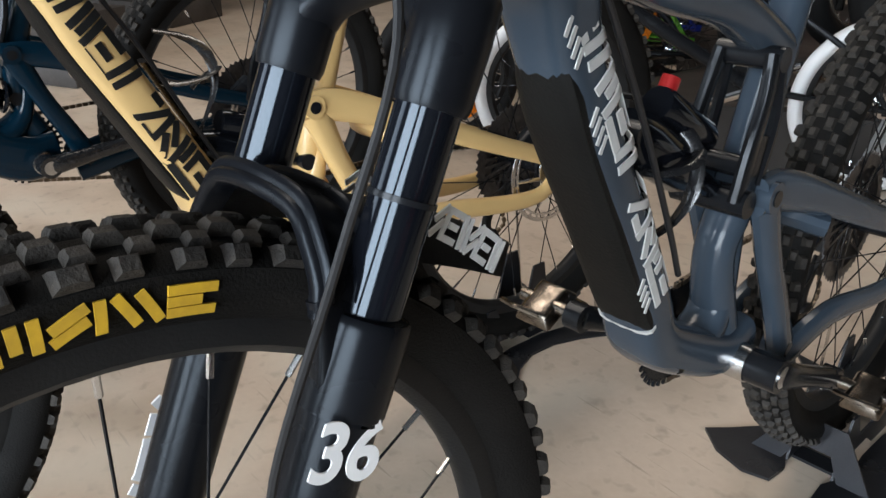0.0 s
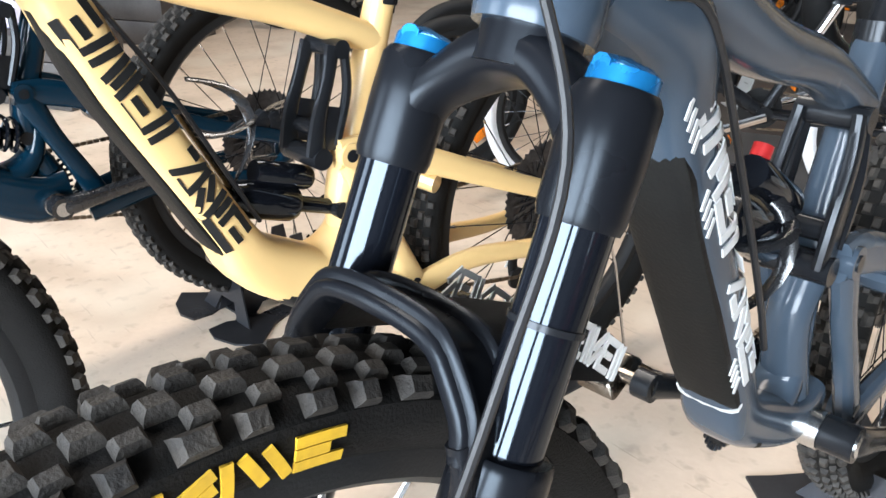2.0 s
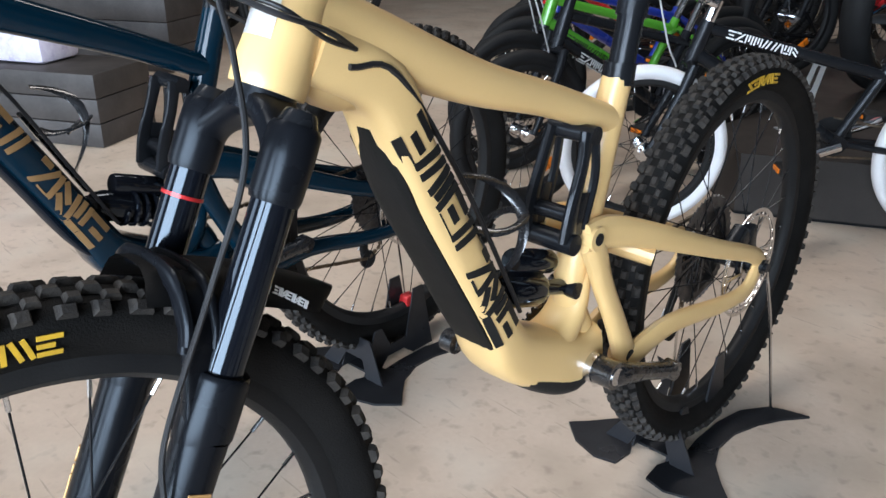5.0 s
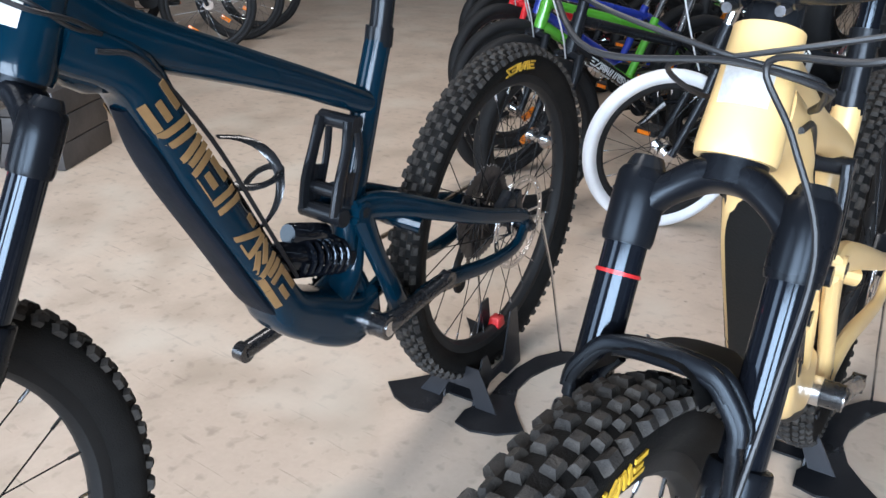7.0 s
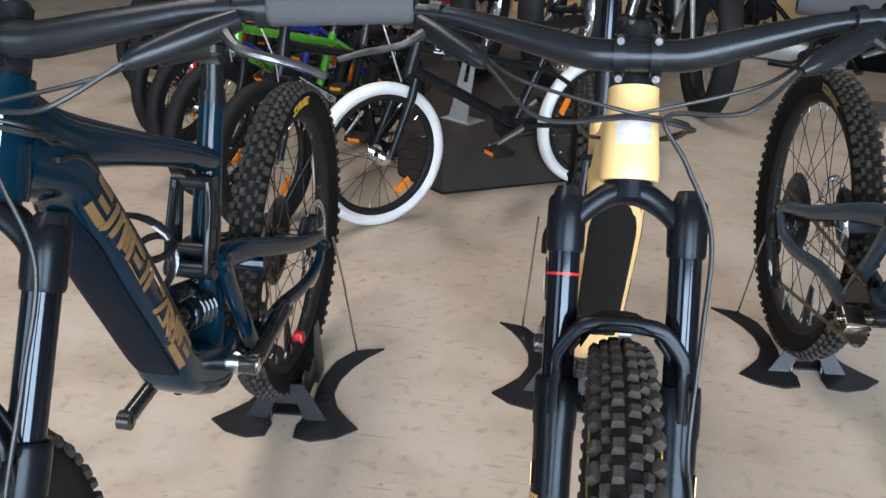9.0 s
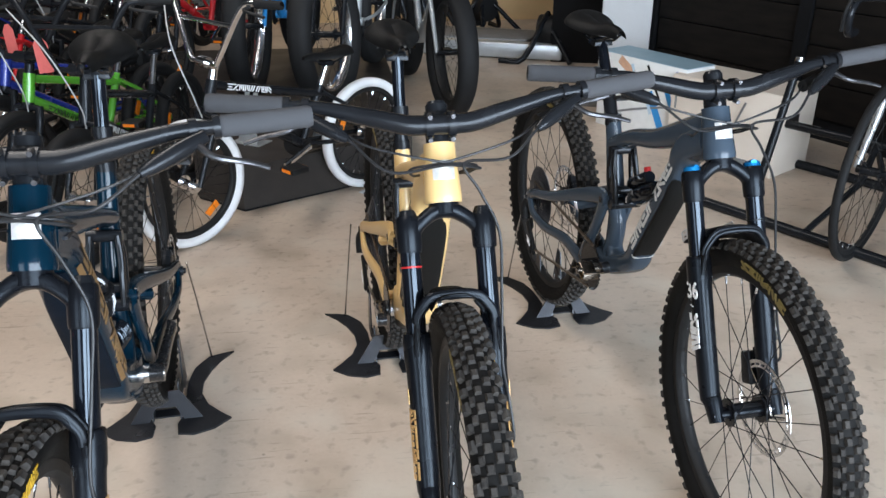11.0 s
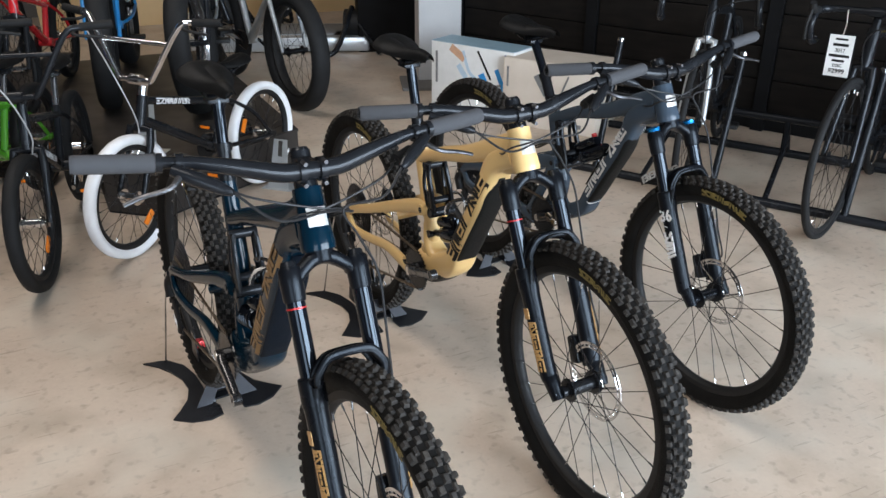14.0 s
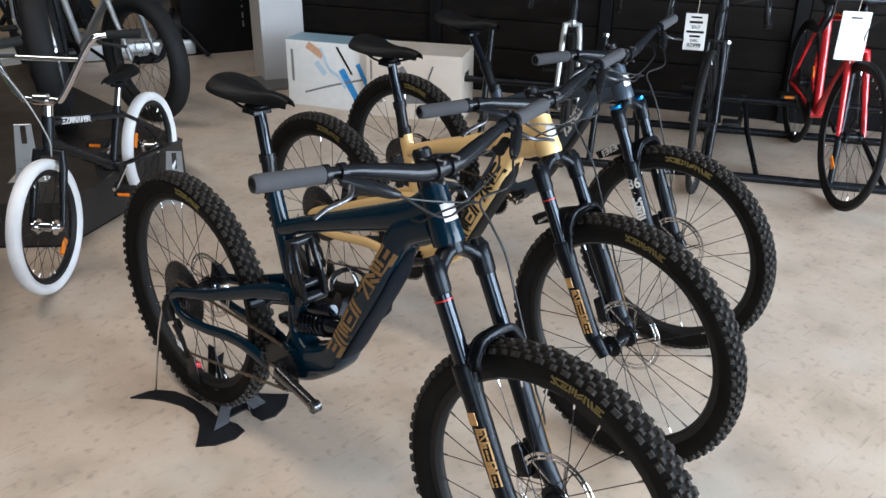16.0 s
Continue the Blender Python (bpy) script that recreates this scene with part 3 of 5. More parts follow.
    for s in (1, -1):
        run = (a1 - a0).length
        step = run / 9.7
        for slot, shape in enumerate((0, 1, 2, 3, 1, None, 4, 5, 6, 0)):
            if shape is None:
                continue
            shift = step * (slot - (0.3 if slot > 5 else 0.0))

            def place_mark(x, h, s=s, shift=shift):
                x2 = x + shift if s > 0 else run - x - shift
                hh = h - (0.020 if motor else 0.0050)
                v = wide * min(1.0, 0.90 + 0.10 * max(0.0, x2) / 0.08) * (1 - min(0.97, abs(hh) / (deep + 0.0005)) ** 3.6) ** (1 / 3.6)
                q = a0 + d * x2 + upn * hh
                return (q.x, s * (v + 0.0008), q.z), (0, s, 0)
            b = marks(bmesh.new(), 1, step, 0.035 if motor else 0.027, 0.0088 if motor else 0.0076, place_mark, 1, [shape], -0.15)
            part("frame_mark", b, mark_mat, root, "angular shape in a row along the down tube")
    if not motor:
        for f_ in (0.10, 0.32, 0.86):
            c_ = k0 + (k2 - k0) * f_ + kn * (off + 0.001)
            for q in range(4):
                b = bmesh.new()
                box(b, (0.0035, 0.0012, 0.015), Matrix.Translation(c_ + kd * (0.009 * q) + Vector((0, wide * 0.93 + 0.002, 0))) @ Matrix.Rotation(radians(-25), 4, "Y"))
                part("tick_mark", b, INK_PALE, root, "slanted silver tick on the guard", smooth=False)
    b = bmesh.new()
    sweep(b, [F(-ht * 0.5 + 0.017), F(-ht * 0.5 - 0.020)], 0.0315, n=24, side=SIDE)
    bmesh.ops.delete(b, geom=[v for v in b.verts if (v.co - F(-ht * 0.5)).dot(fw) < 0.024], context="VERTS")
    part("head_badge", b, LABEL, root, "silver foil sticker on the head tube")
    # swingarm
    ax = U(rear[0], rear[1])
    P, Q = U(0.022, 0.565), U(-0.085, 0.352)
    b = bmesh.new()
    for s in (-1, 1):
        y0, y1 = 0.036 * s, 0.069 * s
        sweep(b, [U(0.036, 0.563, y0), U(-0.02, 0.557, y0), U(-0.11, 0.528, 0.045 * s), U(-0.30, 0.452, 0.062 * s), U(ax.x + 0.03, ax.z + 0.03, y1), U(ax.x - 0.01, ax.z, y1)],
              [0.011, 0.013, 0.012, 0.010, 0.009, 0.008], [0.020, 0.023, 0.020, 0.016, 0.015, 0.016], n=12, side=SIDE, power=2.6, res=4)
        sweep(b, [U(-0.06, 0.325, 0.038 * s), U(-0.10, 0.335, 0.042 * s), U(-0.20, 0.352, 0.050 * s), U(-0.34, 0.335, 0.062 * s), U(ax.x + 0.04, ax.z - 0.035, y1), U(ax.x, ax.z, y1)],
              [0.012, 0.012, 0.011, 0.010, 0.009, 0.008], [0.018, 0.020, 0.017, 0.015, 0.014, 0.016], n=12, side=SIDE, power=2.6, res=4)
        if s > 0 or not motor:
            sweep(b, [U(0.015, 0.553, y0), U(-0.018, 0.48, y0), U(-0.055, 0.41, 0.038 * s), U(-0.086, 0.345, 0.04 * s)], 0.0115, [0.022, 0.017, 0.018, 0.022], n=12, side=SIDE, power=2.6, res=4)
        disc(b, 0.0165, (y0 - 0.012 * s), (y0 + 0.014 * s), 20, (0.022, 0, 0.562))
        disc(b, 0.0185, (y0 - 0.012 * s), (y0 + 0.012 * s), 20, (-0.085, 0, 0.345))
    sweep(b, [U(-0.125, 0.49, -0.05), U(-0.105, 0.50, 0), U(-0.125, 0.49, 0.05)], 0.02, 0.014, n=10, res=4)
    swing = part("swingarm", b, paint, root, "carbon rear swingarm")
    for s in (-1, 1):
        for u, w, r in ((0.022, 0.562, 0.0085), (-0.085, 0.345, 0.0095)):
            b = bmesh.new()
            disc(b, r, 0.044 * s, 0.0515 * s, 16, (u, 0, w))
            part("pivot_bolt", b, BLACK, swing)
    # upper rocker link
    b = bmesh.new()
    for s in (-1, 1):
        sweep(b, [U(0.030, 0.700, 0.026 * s), U(0.042, 0.66, 0.030 * s), U(0.060, 0.61, 0.031 * s), U(0.066, 0.566, 0.030 * s)], 0.0065, [0.011, 0.009, 0.011, 0.015], n=10, side=SIDE, res=4, power=2.6)
        sweep(b, [U(0.012, 0.696, 0.026 * s), U(0.014, 0.64, 0.031 * s), U(0.034, 0.575, 0.031 * s)], 0.0055, 0.007, n=8, side=SIDE, res=4)
        sweep(b, [U(0.036, 0.625, 0.030 * s), U(0.050, 0.572, 0.030 * s)], 0.004, 0.018, n=8, side=SIDE, power=3)
    sweep(b, [U(0.05, 0.595, -0.033), U(0.05, 0.595, 0.033)], 0.011, n=12)
    disc(b, 0.012, -0.034, 0.034, 16, (0.020, 0, 0.695))
    disc(b, 0.014, -0.040, 0.040, 16, (0.060, 0, 0.562))
    part("rocker_link", b, BLACK, root, "black aluminium rocker link")
    # shock
    s0, s1 = U(0.165, 0.525), U(0.02, 0.478)
    if not motor:
        s0, s1 = U(0.215, 0.655), U(0.055, 0.565)
    ds = s1 - s0
    b = tube([s0 - ds * 0.07, s0 + ds * 0.04, s0 + ds * 0.50, s0 + ds * 0.56], [0.020, 0.0245, 0.0245, 0.021], n=20)
    sweep(b, [s0 + ds * 0.5, s1], 0.011, n=14)
    up = Vector((-ds.z, 0, ds.x)).normalized() * -1
    up = up if up.z > 0 else -up
    sh = part("rear_shock", b, STANCHION, root, "black coil shock" if coil else "black air shock")
    b = tube([s0 + ds * 0.10 + up * 0.036, s0 + ds * 0.13 + up * 0.036, s0 + ds * 0.62 + up * 0.036, s0 + ds * 0.66 + up * 0.036], [0.0145, 0.0165, 0.0165, 0.014], n=16)
    part("reservoir", b, STANCHION, sh, "slim black side reservoir")
    for c_, half_, r_ in ((s0 - ds * 0.06, 0.018, 0.011), (s1, 0.022, 0.012)):
        part("eyelet", tube([c_ + Vector((0, -half_, 0)), c_ + Vector((0, half_, 0))], r_, n=14), BLACK, sh)
    if coil:
        pts = []
        w1 = ds.normalized()
        w2, w3 = SIDE, w1.cross(SIDE)
        for i in range(85):
            a = i / 84 * 2 * math.pi * 6.5
            pts.append(s0 + ds * (0.24 + 0.70 * i / 84) + (w2 * math.cos(a) + w3 * math.sin(a)) * 0.028)
        part("coil_spring", tube(pts, 0.0042, n=8), STANCHION, sh, "glossy black coil spring")
    b = bmesh.new()
    if motor:
        sweep(b, [s0 - ds * 0.01, s0 + ds * 0.015], 0.0214, n=18)
    else:
        sweep(b, [s0 + ds * 0.14 + up * 0.050, s0 + ds * 0.14 + up * 0.061], 0.0085, n=14)
    part("adjuster", b, BLACK if coil else RED, sh, "" if coil else "red damping ring")
    # bottle cage
    b = bmesh.new()
    for k, (s_, rr) in enumerate(((0.02, 0.036), (0.11, 0.033))):
        base = a0 + d * (0.17 + s_) + upn * 0.040
        pts = [base + Vector((0, rr * math.sin(t_), 0)) + upn * (0.034 * (1 - math.cos(t_))) - d * (0.028 * t_ * (1 if k else -0.4)) for t_ in np.linspace(0.1, 4.6, 14)]
        sweep(b, pts, 0.0022, 0.007, n=6, side=tuple(d))
    sweep(b, [a0 + d * 0.16 + upn * 0.037, a0 + d * 0.31 + upn * 0.037], 0.012, 0.004, n=8, side=SIDE)
    part("bottle_cage", b, CARBON, root, "black composite bottle cage")
    # seat post and saddle
    px, pz = saddle_at
    b = tube([U(sx, sz - 0.02), U(sx + (px - sx) * 0.42, sz + (pz - 0.05 - sz) * 0.42)], 0.0175, n=18)
    sweep(b, [U(sx, sz - 0.01), U(sx - 0.004, sz + 0.018)], 0.0215, n=18)
    sweep(b, [U(sx + (px - sx) * 0.36, sz + (pz - 0.05 - sz) * 0.36), U(sx + (px - sx) * 0.46, sz + (pz - 0.05 - sz) * 0.46)], 0.0205, n=18)
    sp = part("seat_post", b, BLACK, root, "black dropper seat post")
    part("inner_post", tube([U(sx + (px - sx) * 0.4, sz + (pz - 0.05 - sz) * 0.4), U(px, pz - 0.052)], 0.0145, n=16), STANCHION, sp, "polished inner post")
    saddle_parts(root, U(px, pz - 0.006), 0.94)
    # drivetrain
    b = bmesh.new()
    disc(b, 0.062, -0.0545, -0.0515, 40, (0, 0, 0.36))
    for i in range(34):
        a = 2 * math.pi * i / 34
        box(b, (0.009, 0.003, 0.005), Matrix.Translation((0, -0.053, 0.36)) @ Matrix.Rotation(-a, 4, "Y") @ Matrix.Translation((0.064, 0, 0)))
    part("chainring", b, BLACK, root)
    ca = radians(rise)
    for s in (1, -1):
        e = Vector((math.cos(ca), 0, math.sin(ca))) * (0.165 * s)
        y = 0.073 * s
        b = tube([bb + Vector((0, y - 0.012 * s, 0)), bb + Vector((0, y, 0)) + e * 0.12, bb + e * 0.55 + Vector((0, y + 0.004 * s, 0)), bb + e + Vector((0, y + 0.010 * s, 0))],
                 [0.017, 0.014, 0.012, 0.012], [0.019, 0.017, 0.013, 0.014], n=14, power=2.6, res=4)
        disc(b, 0.020, y - (0.0215 if motor else 0.0275) * s, y + 0.008 * s, 20, (0, 0, 0.36))
        disc(b, 0.0155, y + 0.000 * s, y + 0.020 * s, 18, bb + e)
        crank = part("crank_arm", b, CARBON if motor else BLACK, root, "black crank arm")
        b = bmesh.new()
        disc(b, 0.013, y + 0.0075 * s, y + 0.0095 * s, 18, (0, 0, 0.36))
        part("crank_bolt", b, STEEL, crank)
        if not motor:
            b = tube([bb + e + Vector((0, y, 0)), bb + e + Vector((0, y + 0.085 * s, 0))], 0.008, n=10)
            box(b, (0.06, 0.05, 0.016), Matrix.Translation(bb + e + Vector((0, y + 0.055 * s, 0))) @ Matrix.Rotation(0.5, 4, "Y"), 0.7, 0.004)
            sweep(b, [bb + e + Vector((0.042, y + 0.03 * s, 0.01)), bb + e + Vector((0.05, y + 0.055 * s, 0.014)), bb + e + Vector((0.042, y + 0.08 * s, 0.01))], 0.003, n=8, res=4)
            sweep(b, [bb + e + Vector((-0.042, y + 0.03 * s, -0.01)), bb + e + Vector((-0.05, y + 0.055 * s, -0.014)), bb + e + Vector((-0.042, y + 0.08 * s, -0.01))], 0.003, n=8, res=4)
            part("pedal", b, PEDAL, crank, "steel clipless pedal")
    cy = -0.056
    hang = U(ax.x - 0.008, ax.z - 0.145, -0.062)
    for run_ in ([U(0.01, 0.424, -0.053), U(ax.x + 0.005, ax.z + 0.060, -0.058)], [U(ax.x - 0.05, ax.z + 0.02, -0.058), U(ax.x - 0.045, ax.z - 0.07, -0.06), U(ax.x + 0.01, ax.z - 0.10, -0.061), hang, U(ax.x + 0.03, ax.z - 0.165, -0.061), U(0.005, 0.296, -0.053)]):
        b = bmesh.new()
        for p0, p1 in zip(run_, run_[1:]):
            k = max(1, int((p1 - p0).length / 0.0127))
            q = (p1 - p0).to_track_quat("X", "Z").to_matrix().to_4x4()
            for i in range(k):
                box(b, (0.0105, 0.006 if i % 2 else 0.0042, 0.0068), Matrix.Translation(p0 + (p1 - p0) * ((i + 0.5) / k)) @ q)
        part("chain_run", b, CHAIN, root, "oily bicycle chain", smooth=False)
    b = tube([U(ax.x - 0.012, ax.z, -0.068), U(ax.x - 0.03, ax.z - 0.035, -0.072), U(ax.x - 0.012, ax.z - 0.075, -0.075)], [0.010, 0.017, 0.015], n=12, res=4)
    sweep(b, [U(ax.x + 0.0, ax.z - 0.08, -0.072), U(ax.x + 0.035, ax.z - 0.13, -0.070), U(ax.x + 0.028, ax.z - 0.175, -0.069)], 0.006, [0.016, 0.012, 0.014], n=10, side=SIDE, res=4)
    for u, w, r in ((0.005, -0.085, 0.020), (0.03, -0.168, 0.021)):
        disc(b, r, -0.066, -0.060, 18, (ax.x + u, 0, ax.z + w))
    der = part("rear_derailleur", b, PLASTIC, root, "black long-cage rear derailleur")
    b = bmesh.new()
    marks(b, 2, 0.018, 0.020, 0.005, lambda s, h: ((ax.x + 0.045 - s * 0.8 - h * 0.3, -0.0785, ax.z - 0.145 + h * 0.8 + s * .2), (0, -1, 0)), 2, [1, 4])
    part("derailleur_mark", b, INK_WHITE, der)
    b = tube([U(ax.x - 0.02, ax.z, -0.08), U(ax.x + 0.0, ax.z, 0.088)], 0.008, n=12)
    disc(b, 0.013, 0.074, 0.082, 16, (ax.x, 0, ax.z))
    part("rear_axle", b, BLACK, root, "through axle")
    # plain red block low on the rear rim
    if coil:
        b = bmesh.new()
        box(b, (0.034, 0.03, 0.026), Matrix.Translation((ax.x - 0.035, 0.0, 0.105)), 0.8, 0.004)
        part("rim_block", b, RED, root, "small red block on the rear rim")
    b = bmesh.new()
    box(b, (0.06, 0.03, 0.036), Matrix.Translation((ax.x + 0.065, 0.052, ax.z + 0.062)) @ Matrix.Rotation(0.6, 4, "Y"), 0.8, 0.006)
    box(b, (0.03, 0.02, 0.06), Matrix.Translation((ax.x + 0.03, 0.058, ax.z + 0.052)) @ Matrix.Rotation(0.2, 4, "Y"), 0.9, 0.004)
    part("rear_brake_caliper", b, BLACK, root)
    wheel("rear_wheel", root, Matrix.Translation(ax), R=R2, bead=bead2, hub_half=0.066, rotor=0.100, cassette=True, prints=prints, spin=0.6, label="rear wheel with knobbly tyre")
    # fork, in the turned steering pose
    b = tube([F(0.050, 0.007, -0.064), F(0.033, 0.006, -0.045), F(0.014, 0.0, -0.016), F(0.014, 0.0, 0.016), F(0.033, 0.006, 0.045), F(0.050, 0.007, 0.064)],
             [0.019, 0.0165, 0.024, 0.024, 0.0165, 0.019], [0.017, 0.0125, 0.014, 0.014, 0.0125, 0.017], n=16, side=tuple(fw), power=2.8, res=5)
    for s in (-1, 1):
        sweep(b, [F(0.020, 0.008, 0.066 * s), F(0.025, 0.008, 0.066 * s), F(0.045, 0.008, 0.066 * s), F(0.078, 0.008, 0.066 * s), F(0.083, 0.008, 0.066 * s)], [0.0185, 0.0214, 0.0220, 0.0214, 0.0200], n=22, side=SIDE)
    sweep(b, [F(0.02), F(-0.004)], 0.027, n=20, side=SIDE)
    fork = part("fork", b, FORK, root, "matte black suspension fork", S)
    for s in (-1, 1):
        b = tube([F(0.009, 0.008, 0.066 * s), F(0.012, 0.008, 0.066 * s), F(0.0205, 0.008, 0.066 * s)], [0.012, 0.0165 if knobs else 0.014, 0.0172 if knobs else 0.017], n=18, side=SIDE)
        if knobs:
            sweep(b, [F(0.012, -0.012, 0.068 * s), F(0.010, 0.01, 0.066 * s), F(0.012, 0.024, 0.063 * s)], 0.006, 0.004, n=8, side=SIDE)
        part("top_cap", b, BLUE_KNOB if knobs else BLACK, fork, "blue adjuster knob" if knobs else "")
        part("stanchion", tube([F(0.06, 0.008, 0.066 * s), F(0.30, 0.008, 0.066 * s)], 0.0178, n=28, side=SIDE), STANCHION, fork, "polished black stanchion")
        if ring[0] and s == ring[2]:
            part("travel_ring", tube([F(ring[1] - 0.0016, 0.008, 0.066 * s), F(ring[1] + 0.0016, 0.008, 0.066 * s)], 0.0190, n=24, side=SIDE), ring[0], fork, "rubber travel indicator ring")
    axs = (hz - R + 0.012) / math.sin(HA)
    arch = axs - R - (0.003 if motor else 0.012)
    seal = 0.192 if knobs else 0.222
    b = bmesh.new()
    for s in (-1, 1):
        sweep(b, [F(seal, 0.008, 0.066 * s), F(seal + 0.006, 0.008, 0.066 * s), F(seal + 0.053, 0.008, 0.066 * s), F(seal + 0.070, 0.008, 0.066 * s), F(0.47, 0.009, 0.0655 * s), F(axs - 0.03, 0.016, 0.065 * s), F(axs + 0.016, 0.028, 0.0645 * s)],
              [0.021, 0.0245, 0.0245, 0.0225, 0.021, 0.019, 0.014], [0.021, 0.0245, 0.0245, 0.0225, 0.021, 0.020, 0.017], n=20, side=SIDE, res=4)
        sweep(b, [F(seal + 0.055, 0.010, 0.068 * s), F(seal + 0.012, 0.024, 0.0675 * s), F(arch + 0.034, 0.035, 0.064 * s)], [0.018, 0.015, 0.0135], [0.011, 0.0065, 0.0065], n=14, side=tuple(fw), power=4, res=4)
        sweep(b, [F(seal + 0.045, -0.012, 0.060 * s), F(seal + 0.012, 0.004, 0.058 * s), F(arch + 0.026, 0.016, 0.055 * s), F(arch + 0.004, 0.022, 0.040 * s)], 0.005, 0.005, n=10, side=tuple(fw), power=3, res=4)
    ab = [(0.040, 0.034, 0.0655), (0.026, 0.037, 0.0635), (0.010, 0.041, 0.053), (-0.002, 0.044, 0.041), (-0.006, 0.045, 0.022), (-0.007, 0.046, 0.0)]
    if knobs:
        ab = [(p_ + 0.004, q - 0.010, v) for p_, q, v in ab]
    ab = ab + [(p_, q, -v) for p_, q, v in ab[-2::-1]]
    sweep(b, [F(arch + p_, q, v) for p_, q, v in ab], 0.0205 if knobs else 0.0165, 0.0060, n=18, side=tuple(fw), power=4, res=3)
    for f_, h_, r_ in ((0.015, 0.004, 0.0030), (-0.014, 0.005, 0.0034)) if knobs else ((0.013, 0.004, 0.0042), (-0.012, 0.005, 0.0046)):
        sweep(b, [F(arch + p_ - h_, q + f_, v * 1.02) for p_, q, v in ab], r_, 0.0070, n=12, side=tuple(fw), power=3, res=3)
    sweep(b, [F(axs, 0.030, -0.075), F(axs, 0.030, 0.075)], 0.010, n=14)
    part("fork_lower_casting", b, FORK, fork, "black fork legs with forward arch")
    for s in (-1, 1):
        b = bmesh.new()
        if fork_mark[0] == "number":
            x = F(0.262, 0.010, 0.066 * s)
            zax = Vector((0, s, 0))
            yax = -dn
            xax = yax.cross(zax)
            mm = Matrix((xax, yax, zax)).transposed().to_4x4()
            b.free()
            writing("36", 0.046, INK_WHITE, "fork_number", fork, Matrix.Translation(x + Vector((0, s * 0.0222, 0)) + fw * 0.004) @ mm, 0.0006)
            b = bmesh.new()
            box(b, (0.012, 0.002, 0.001), Matrix.Translation(F(0.292, 0.008, 0.066 * s + 0.0225 * s)))
            marks(b, 3, 0.026, 0.026, 0.008, lambda q, h, s=s: (F(0.312 + q, 0.022 - h, 0.0655 * s + s * 0.0212), (0, s, 0)), 2, [4, 6, 1])
            part("fork_mark", b, INK_WHITE, fork, "white stroke marks on the fork leg")
        else:
            def round_leg(q, h, s=s):
                an = radians(24) - (h - 0.009) / 0.0218
                return F(0.352 + q, 0.009 + 0.0222 * math.sin(an), 0.0657 * s + s * 0.0222 * math.cos(an)), tuple(fw * math.sin(an) + Vector((0, s * math.cos(an), 0)))
            box(b, (0.020, 0.0012, 0.026), Matrix.Translation(F(0.330, 0.009, 0.066 * s + s * 0.0222)) @ Matrix.Rotation(HA - radians(90), 4, "Y"))
            marks(b, 9, 0.0135, 0.018, 0.0036, round_leg, 6)
            part("fork_mark", b, INK_BRONZE, fork, "bronze stroke marks on the fork leg")
    # front brake caliper on the left leg
    b = bmesh.new()
    box(b, (0.036, 0.032, 0.07), Matrix.Translation(F(axs - 0.075, -0.034, 0.052)) @ Matrix.Rotation(-0.45, 4, "Y"), 0.85, 0.006)
    box(b, (0.03, 0.014, 0.09), Matrix.Translation(F(axs - 0.075, -0.012, 0.060)) @ Matrix.Rotation(-0.43, 4, "Y"), 0.9, 0.004)
    part("front_brake_caliper", b, BLACK, fork)
    # mudguard: a thin shell over the tyre behind the arch
    fa = F(axs, 0.034 if motor else 0.021)
    if not coil:
        b = bmesh.new()
        rows_ = []
        for i in range(13):
            a = radians(110 + 30 * i / 12)
            r_ = R + 0.014 + 0.040 * (i / 12) ** 1.5
            half_w = 0.043 * (1 if i < 9 else math.sqrt(max(0.02, 1 - ((i - 8) / 4.1) ** 2)))
            rows_.append([(fa + Vector((math.cos(a) * (r_ - 0.026 * (k / 4) ** 4), half_w * k / 4, math.sin(a) * (r_ - 0.026 * (k / 4) ** 4)))) for k in range(-4, 5)])
        vv = [[b.verts.new(p_) for p_ in r_] for r_ in rows_]
        for q, w_ in zip(vv, vv[1:]):
            for j in range(8):
                b.faces.new((q[j], q[j + 1], w_[j + 1], w_[j]))
        bmesh.ops.solidify(b, geom=b.faces[:], thickness=0.0016)
        mg = part("mudguard", b, PLASTIC, fork, "thin black plastic mudguard")
        n_, step = (6, 0.012) if knobs else (8, 0.0055)
        for s in (-1, 1):
            for j in range(n_):
                b = bmesh.new()

                def on_guard(q, h, s=s, j=j):
                    an, r_ = radians(133) - (q + j * step) / 0.4, R + 0.019 + h * 1.3
                    return fa + Vector((math.cos(an) * r_, s * 0.0438, math.sin(an) * r_)), (0, s, 0)
                marks(b, 1, step, 0.013 if knobs else 0.004, 0.0032 if knobs else 0.0012, on_guard, 5, [(j * 2 + 1) % 6])
                part("mudguard_mark", b, INK_PALE, mg, "pale stroke mark on the mudguard")
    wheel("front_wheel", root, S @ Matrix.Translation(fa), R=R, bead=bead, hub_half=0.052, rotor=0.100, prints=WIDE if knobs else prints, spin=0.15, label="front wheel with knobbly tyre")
    # stem, bar, grips, controls
    st = ht + 0.045
    b = tube([F(-ht + 0.002), F(-ht - 0.022)], 0.0225, n=20, side=SIDE)
    sweep(b, [F(-ht - 0.020), F(-st - 0.024)], 0.0195, n=20, side=SIDE)
    sweep(b, [F(-st - 0.024), F(-st - 0.030)], [0.0185, 0.015], n=20, side=SIDE)
    C = F(-st + 0.002, 0.0) + Vector((0.043, 0, 0.004))
    sweep(b, [F(-st), C - Vector((0.008, 0, 0))], 0.021, 0.017, n=14, side=SIDE, power=3)
